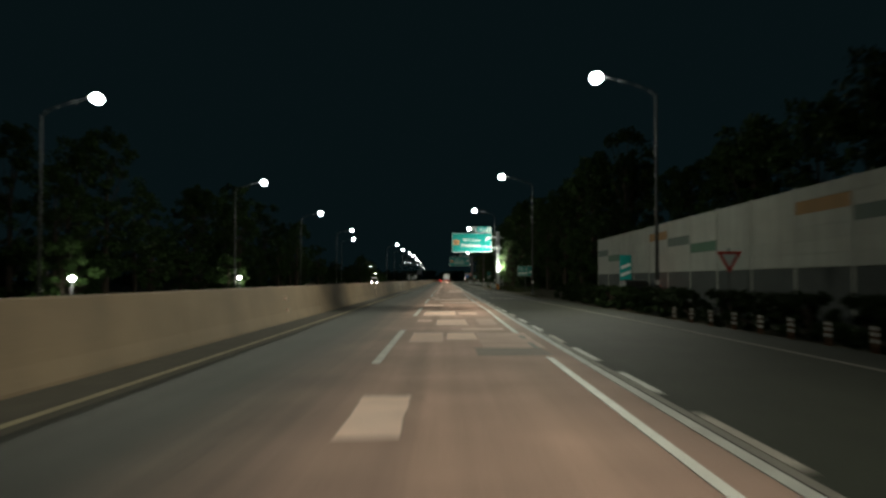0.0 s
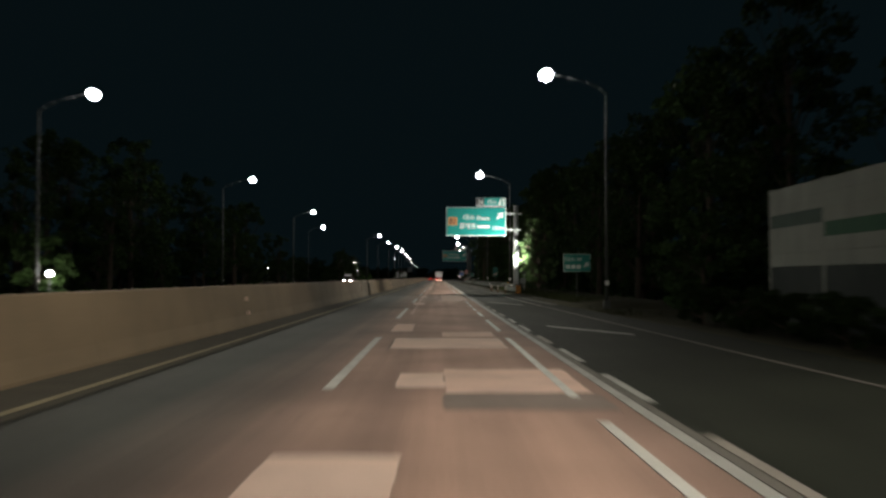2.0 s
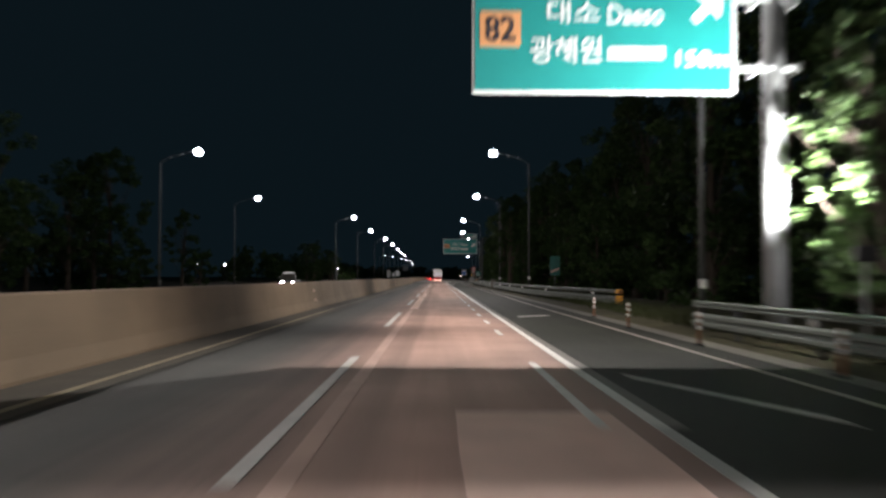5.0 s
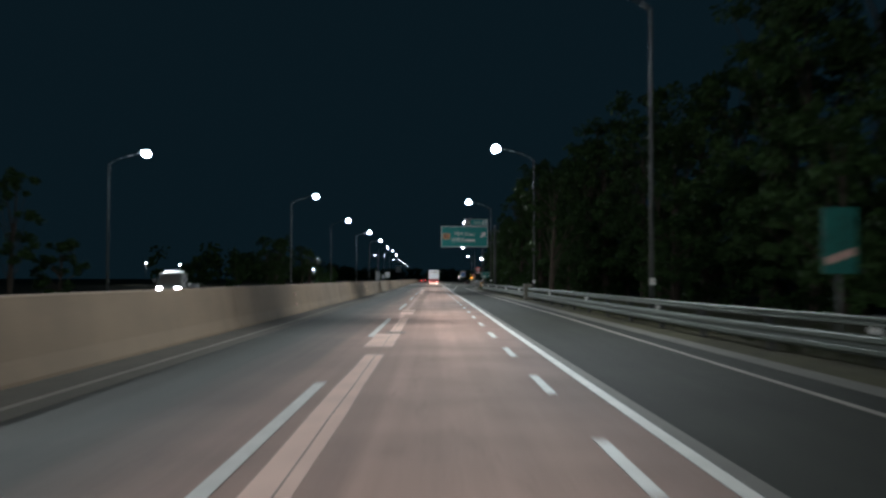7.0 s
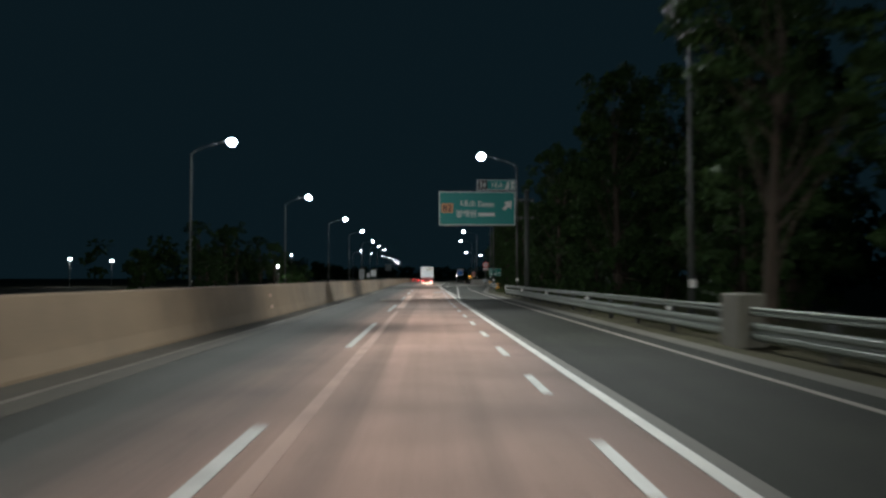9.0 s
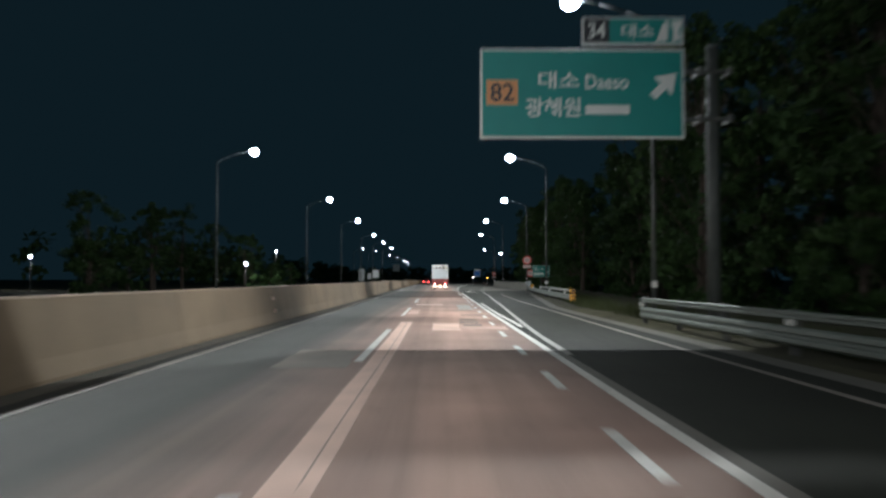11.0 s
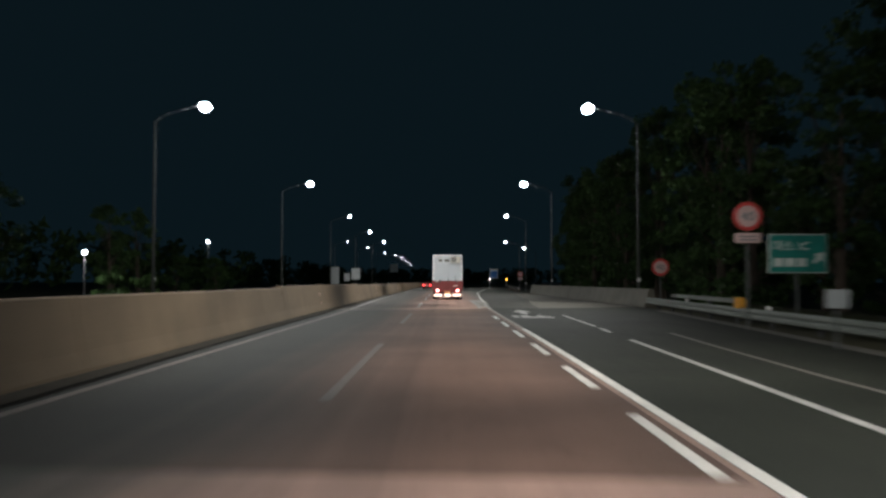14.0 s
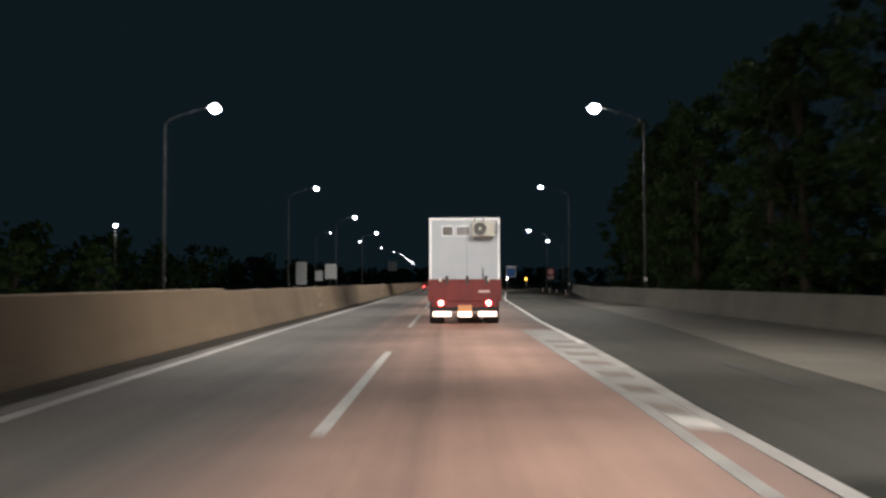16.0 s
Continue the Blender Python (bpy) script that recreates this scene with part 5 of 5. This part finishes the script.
# oncoming light truck behind the barrier
def light_truck(x, y):
    """A small forward-control truck facing -y, its bumper at y."""
    g = thing("light_truck", "small pale delivery truck with dipped headlights glowing", "truck", pose(x, y, 0))
    prof = ((0.0, 0.42), (-0.02, 0.95), (0.10, 1.08), (0.42, 1.72), (0.60, 1.80), (1.5, 1.80), (1.55, 0.42))
    bm = bmesh.new()
    rows = []
    for sx, k in ((-0.84, 0), (-0.80, 1), (0.80, 1), (0.84, 0)):
        rows.append([bm.verts.new((sx * (1.0 if z < 1.1 else 0.9), yy, z + (0.03 if k and z > 1.0 else 0))) for yy, z in prof])
    for a, b in zip(rows, rows[1:]):
        for i in range(len(prof)):
            j = (i + 1) % len(prof)
            bm.faces.new((a[i], b[i], b[j], a[j]))
    bm.faces.new(rows[0])
    bm.faces.new(rows[-1])
    cab = part("driver_cab", bm, POLE, g)
    bm = bmesh.new()
    bm.faces.new([bm.verts.new(p) for p in ((-0.66, 0.10, 1.12), (0.66, 0.10, 1.12), (0.60, 0.39, 1.70), (-0.60, 0.39, 1.70))])
    bmesh.ops.solidify(bm, geom=bm.faces[:], thickness=0.012)
    bmesh.ops.translate(bm, verts=bm.verts, vec=(0, -0.035, 0.012))
    part("windscreen", bm, PANE_DARK, cab)
    part("bumper", box(bmesh.new(), -0.84, 0.84, -0.09, 0.06, 0.36, 0.58, 0.04), DARK_STEEL, g)
    bm = box(bmesh.new(), -0.62, 0.62, 0.55, 1.35, 1.84, 2.02, 0.02)
    for v in bm.verts:
        if v.co.y < 0.8:
            v.co.z = 1.84 + (v.co.z - 1.84) * 0.25
    part("wind_deflector", bm, BOX_TRIM, g, "white roof deflector")
    part("cargo_bed", box(bmesh.new(), -0.85, 0.85, 1.68, 4.4, 0.72, 1.12, 0.02), DARK_STEEL, g)
    for sx in (-1, 1):
        part("chassis_rail", box(bmesh.new(), sx * 0.4 - 0.04, sx * 0.4 + 0.04, 0.3, 4.3, 0.5, 0.71), DARK_STEEL, g)
        part("head_light", box(bmesh.new(), sx * 0.62 - 0.15, sx * 0.62 + 0.15, -0.06, 0.0, 0.68, 0.90, 0.04), HEAD_GLOW, g, "glowing white headlight")
        mirror = part("mirror_arm", tube(bmesh.new(), (sx * 0.82, 0.2, 1.2), (sx * 1.0, 0.12, 1.3), 0.015), DARK_STEEL, g)
        part("mirror", box(bmesh.new(), sx * 1.0 - 0.07, sx * 1.0 + 0.07, 0.1, 0.14, 1.2, 1.48, 0.015), DARK_STEEL, mirror)
        for yy in (0.75, 3.4):
            wheel(g, sx * 0.72, yy, 0.32, 0.32, 0.2)
    return g


light_truck(-17.4, 211.0)

# ---- lamps and lit shrubs behind the opposite carriageway ----
def garden_lamp(x, y, h, watts, label):
    g = thing("garden_lamp", label, "lamp post", pose(x, y, gz))
    part("pole", tube(bmesh.new(), (0, 0, -0.2), (0, 0, h - gz - 0.1), 0.06, 0.045), DARK_STEEL, g)
    bm = bmesh.new()
    bmesh.ops.create_uvsphere(bm, u_segments=16, v_segments=10, radius=0.19, matrix=Matrix.Translation((0, 0, h - gz)))
    part("globe", bm, LAMP_GLOW, g, "glowing white globe", smooth=True)
    part("cap", tube(bmesh.new(), (0, 0, h - gz + 0.15), (0, 0, h - gz + 0.26), 0.24, 0.10, 16), DARK_STEEL, g)
    data = bpy.data.lights.new("globe_light", "POINT")
    data.energy, data.shadow_soft_size, data.color = watts, 0.25, (0.95, 1.0, 0.9)
    ob = new("globe_light", data)
    ob.parent = g
    ob.location = (0.5, -0.5, h - gz - 0.35)


garden_lamp(-22.6, 94.6, 1.7, 45, "low lamp glowing among shrubs behind the opposite road")
garden_lamp(-24.2, 55.8, 1.6, 60, "low lamp glowing beside trees behind the opposite road")
garden_lamp(-30.8, 379.2, 4.0, 90, "lamp post with a glowing globe beyond the barrier")
garden_lamp(-38.5, 446.7, 8.0, 90, "tall lamp post with a glowing globe beyond the barrier")


garden_lamp(-75.0, 381.6, 5.5, 150, "lamp post with a glowing globe in a field beyond the trees")
garden_lamp(-65.8, 380.5, 5.1, 80, "lamp post with a glowing globe in a field beyond the trees")


# ---- trees and shrubs ----
def leaf_cloud(name, clumps, per, leaf, mat, parent, rs):
    """Small folded leaves round many clump centres: (x, y, z, radius)."""
    verts, faces = [], []
    for cx, cy, cz, r in clumps:
        d = rs.normal(size=(per, 3))
        d /= np.linalg.norm(d, axis=1)[:, None]
        p = np.array([cx, cy, cz]) + d * (r * rs.random((per, 1)) ** 0.45) * np.array([1, 1, 0.75])
        u = rs.normal(size=(per, 3))
        u /= np.linalg.norm(u, axis=1)[:, None]
        w = np.cross(u, rs.normal(size=(per, 3)))
        w /= np.linalg.norm(w, axis=1)[:, None] + 1e-9
        s = leaf * (0.6 + 0.8 * rs.random((per, 1)))
        for a, b, c, e in zip(p - u * s, p + w * s * 0.45, p + u * s, p - w * s * 0.45):
            k = len(verts)
            verts += [tuple(a), tuple(b), tuple(c), tuple(e)]
            faces.append((k, k + 1, k + 2, k + 3))
    return raw(name, verts, faces, mat, parent)


def tree(seed, h, spread, label, mat=None, clumps=46, per=70, leaf=0.16, low=0.3, fine=1.0, boughs=()):
    rs = np.random.RandomState(seed)
    rg = random.Random(seed)
    g = thing("tree", label, "tree", group="trees along the verge")
    bm = bmesh.new()
    lean = (rg.uniform(-0.4, 0.4), rg.uniform(-0.4, 0.4))
    trunk = [(lean[0] * t * t, lean[1] * t * t, h * 0.85 * t - 0.2) for t in (0, 0.25, 0.5, 0.75, 1.0)]
    pipe(bm, trunk, 0.02 * h + 0.04, 0.03, 9)
    cl = []
    for i in range(clumps):
        t = low + (1 - low) * rg.random()
        a = rg.random() * 2 * math.pi
        env = spread * (0.35 + 0.65 * math.sin(math.pi * min(1, (t - low) / (1 - low) * 0.85 + 0.12)))
        r = env * math.sqrt(rg.random())
        cx, cy, cz = lean[0] * t * t + r * math.cos(a), lean[1] * t * t + r * math.sin(a), h * t
        cl.append((cx, cy, cz, rg.uniform(0.35, 0.75) * spread * 0.33 * fine))
        if i % 4 == 0:
            tb = max(0.15, t - 0.22)
            tube(bm, (lean[0] * tb * tb, lean[1] * tb * tb, h * tb * 0.85), (cx, cy, cz), 0.05, 0.015, 6)
    for cx, cy, cz, r in boughs:
        tb = max(0.12, (cz - 0.9) / h)
        tube(bm, (lean[0] * tb * tb, lean[1] * tb * tb, h * tb * 0.85), (cx, cy, cz), 0.05, 0.015, 6)
        cl += [(cx + rg.uniform(-r, r), cy + rg.uniform(-r, r), cz + rg.uniform(-r, r) * 0.6, r * 0.7) for _ in range(5)]
    part("trunk", bm, BARK, g)
    leaf_cloud("crown", cl, per, leaf, mat or LEAF, g, rs)
    return g


kinds = [tree(11, 9.5, 3.0, "dark leafy tree with an uneven crown"), tree(12, 7.5, 2.6, "dark bushy tree with drooping outline", low=0.15),
         tree(13, 12.0, 3.4, "tall dark tree with a ragged crown"), tree(14, 5.0, 2.3, "low dark spreading shrub tree", low=0.05), tree(15, 10.5, 2.4, "slender dark tree with a narrow crown"),
         tree(16, 17.0, 4.2, "very tall dark tree with a dense crown", None, 90, 75, 0.2, 0.12), tree(17, 15.0, 4.0, "tall dark tree with branches down to the ground", None, 90, 75, 0.2, 0.04)]
rg = random.Random(8)
for i in range(46):
    y = -5 + i * 9.5 + rg.uniform(-3, 3)
    x = -28.0 - rg.uniform(0, 7) - (3 if y > 330 else 0) - (4 if 195 < y < 250 else 0)
    if 366 < y < 392 or 236 < y < 290:
        continue
    copy_thing(kinds[rg.choice((0, 1, 2, 3, 3, 4))], pose(x, y, gz, 0, 0, rg.uniform(0, 360)))
for i in range(52):
    y = 90 + i * 5.1 + rg.uniform(-2, 2)
    near = 11.0 if y < 290 else between(y, [(290, 12.5), (350, 16.5)])
    x = near + rg.uniform(0.3, 7.5) + (0.6 if 90 < y < 112 else 0)
    copy_thing(kinds[rg.choice((1, 1, 2, 3, 3, 6))], pose(x, y, gz, 0, 0, rg.uniform(0, 360)))
for i in range(44):
    y = 88 + i * 6.2 + rg.uniform(-2, 2)
    near = 16.0 if y < 290 else between(y, [(290, 17), (360, 22)])
    copy_thing(kinds[rg.choice((5, 6))], pose(near + rg.uniform(0, 3) + (4 if i % 2 else 0), y, gz, 0, 0, rg.uniform(0, 360)))
for i in range(26):
    y = 4 + i * 8.5 + rg.uniform(-2, 2)
    if y > 215:
        continue
    copy_thing(kinds[rg.choice((5, 6, 2))], pose(-34 - rg.uniform(0, 6), y, gz, 0, 0, rg.uniform(0, 360)))
for i in range(12):
    copy_thing(kinds[6], pose(19 + rg.uniform(0, 5), 22 + i * 5.5, gz - 3, 0, 0, rg.uniform(0, 360)))
for i in range(26):
    y = 356 + i * 5.2 + rg.uniform(-2, 2)
    copy_thing(kinds[rg.choice((5, 6))], pose(18.5 + rg.uniform(0, 4) + max(0, (y - 420) * 0.13), y, gz, 0, 0, rg.uniform(0, 360)))
low_bush = tree(18, 1.4, 1.2, "low dark shrub in front of the noise barrier", LEAF_DARK, 26, 60, 0.11, 0.1)
tagged(low_bush, category="shrub", group="shrubs along the noise barrier")
kinds.append(low_bush)
for i in range(26):
    copy_thing(low_bush, pose(10.75 + rg.uniform(-0.4, 0.35), 16 + i * 2.5 + rg.uniform(-0.6, 0.6), gz, 0, 0, rg.uniform(0, 360)))
for x, y, dz in ((-24.4, 97.0, -0.6), (-26.0, 58.5, -0.6), (-29.0, 381.6, -2.6), (-27.0, 383.0, -2.8)):
    copy_thing(kinds[3], pose(x, y, gz + dz, 0, 0, rg.uniform(0, 360)))
for o in [q for k in kinds for q in list(k.children_recursive) + [k]]:
    bpy.data.objects.remove(o)
lit_tree = tree(21, 7.4, 2.3, "leafy tree lit by the floodlight beside the sign pole", LEAF_FLOODLIT, 170, 40, 0.11, 0.2, 0.55,
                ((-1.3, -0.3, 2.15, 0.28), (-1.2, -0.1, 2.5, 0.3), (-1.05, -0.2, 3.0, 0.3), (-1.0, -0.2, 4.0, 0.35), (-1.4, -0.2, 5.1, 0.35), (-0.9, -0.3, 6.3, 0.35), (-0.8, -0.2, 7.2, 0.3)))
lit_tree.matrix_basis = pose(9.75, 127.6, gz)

bough_tree = tree(22, 10.0, 2.4, "leafy tree reaching out over the guard rail", None, 60, 60, 0.13, 0.35, 0.8, ((-2.4, -0.6, 8.3, 0.5), (-2.0, -0.2, 9.2, 0.45), (-1.5, -0.5, 7.2, 0.45)))
bough_tree.matrix_basis = pose(9.2, 219.4, gz)

# distant woods that close the horizon
rs = np.random.RandomState(9)
far = []
for i in range(420):
    side = i % 3
    y = rs.uniform(-60, 980)
    if side == 0:
        x = -62 - rs.uniform(0, 25)
    elif side == 1:
        x = 44 + rs.uniform(0, 25) + max(0, (y - 430) * 0.18)
    else:
        x, y = rs.uniform(-90, 120), rs.uniform(985, 1020)
    if side == 0 and 300 < y < 420:
        x -= 60
    hgt = rs.uniform(7, 14)
    for k in range(3):
        far.append((x + rs.normal(0, 1.5), y + rs.normal(0, 1.5), gz + hgt * (0.25 + 0.27 * k), rs.uniform(2.2, 3.6)))
woods = leaf_cloud("distant_woods", far, 34, 1.0, LEAF, None, rs)
tagged(woods, "dark distant woods on both sides of the road", "woods", kind="stuff")

# grass along the verges
rs = np.random.RandomState(3)
verts, faces = [], []
for i in range(22000):
    y = rs.uniform(85, 352)
    x0 = between(y, SHOULDER) + 0.1
    x = x0 + 0.75 + abs(rs.normal(0, 1.6))
    a = rs.uniform(0, 6.28)
    hgt = rs.uniform(0.15, 0.5)
    dx, dy = 0.02 * math.cos(a), 0.02 * math.sin(a)
    k = len(verts)
    zg = -0.05 + 0.13 * min(1.0, (x - x0) / 0.9) if y > 93 else gz
    verts += [(x - dx, y - dy, zg), (x + dx, y + dy, zg), (x + rs.normal(0, 0.1), y + rs.normal(0, 0.1), zg + hgt)]
    faces.append((k, k + 1, k + 2))
tagged(raw("grass", verts, faces, GRASS), "rough dark grass along the verge", "grass", kind="stuff")
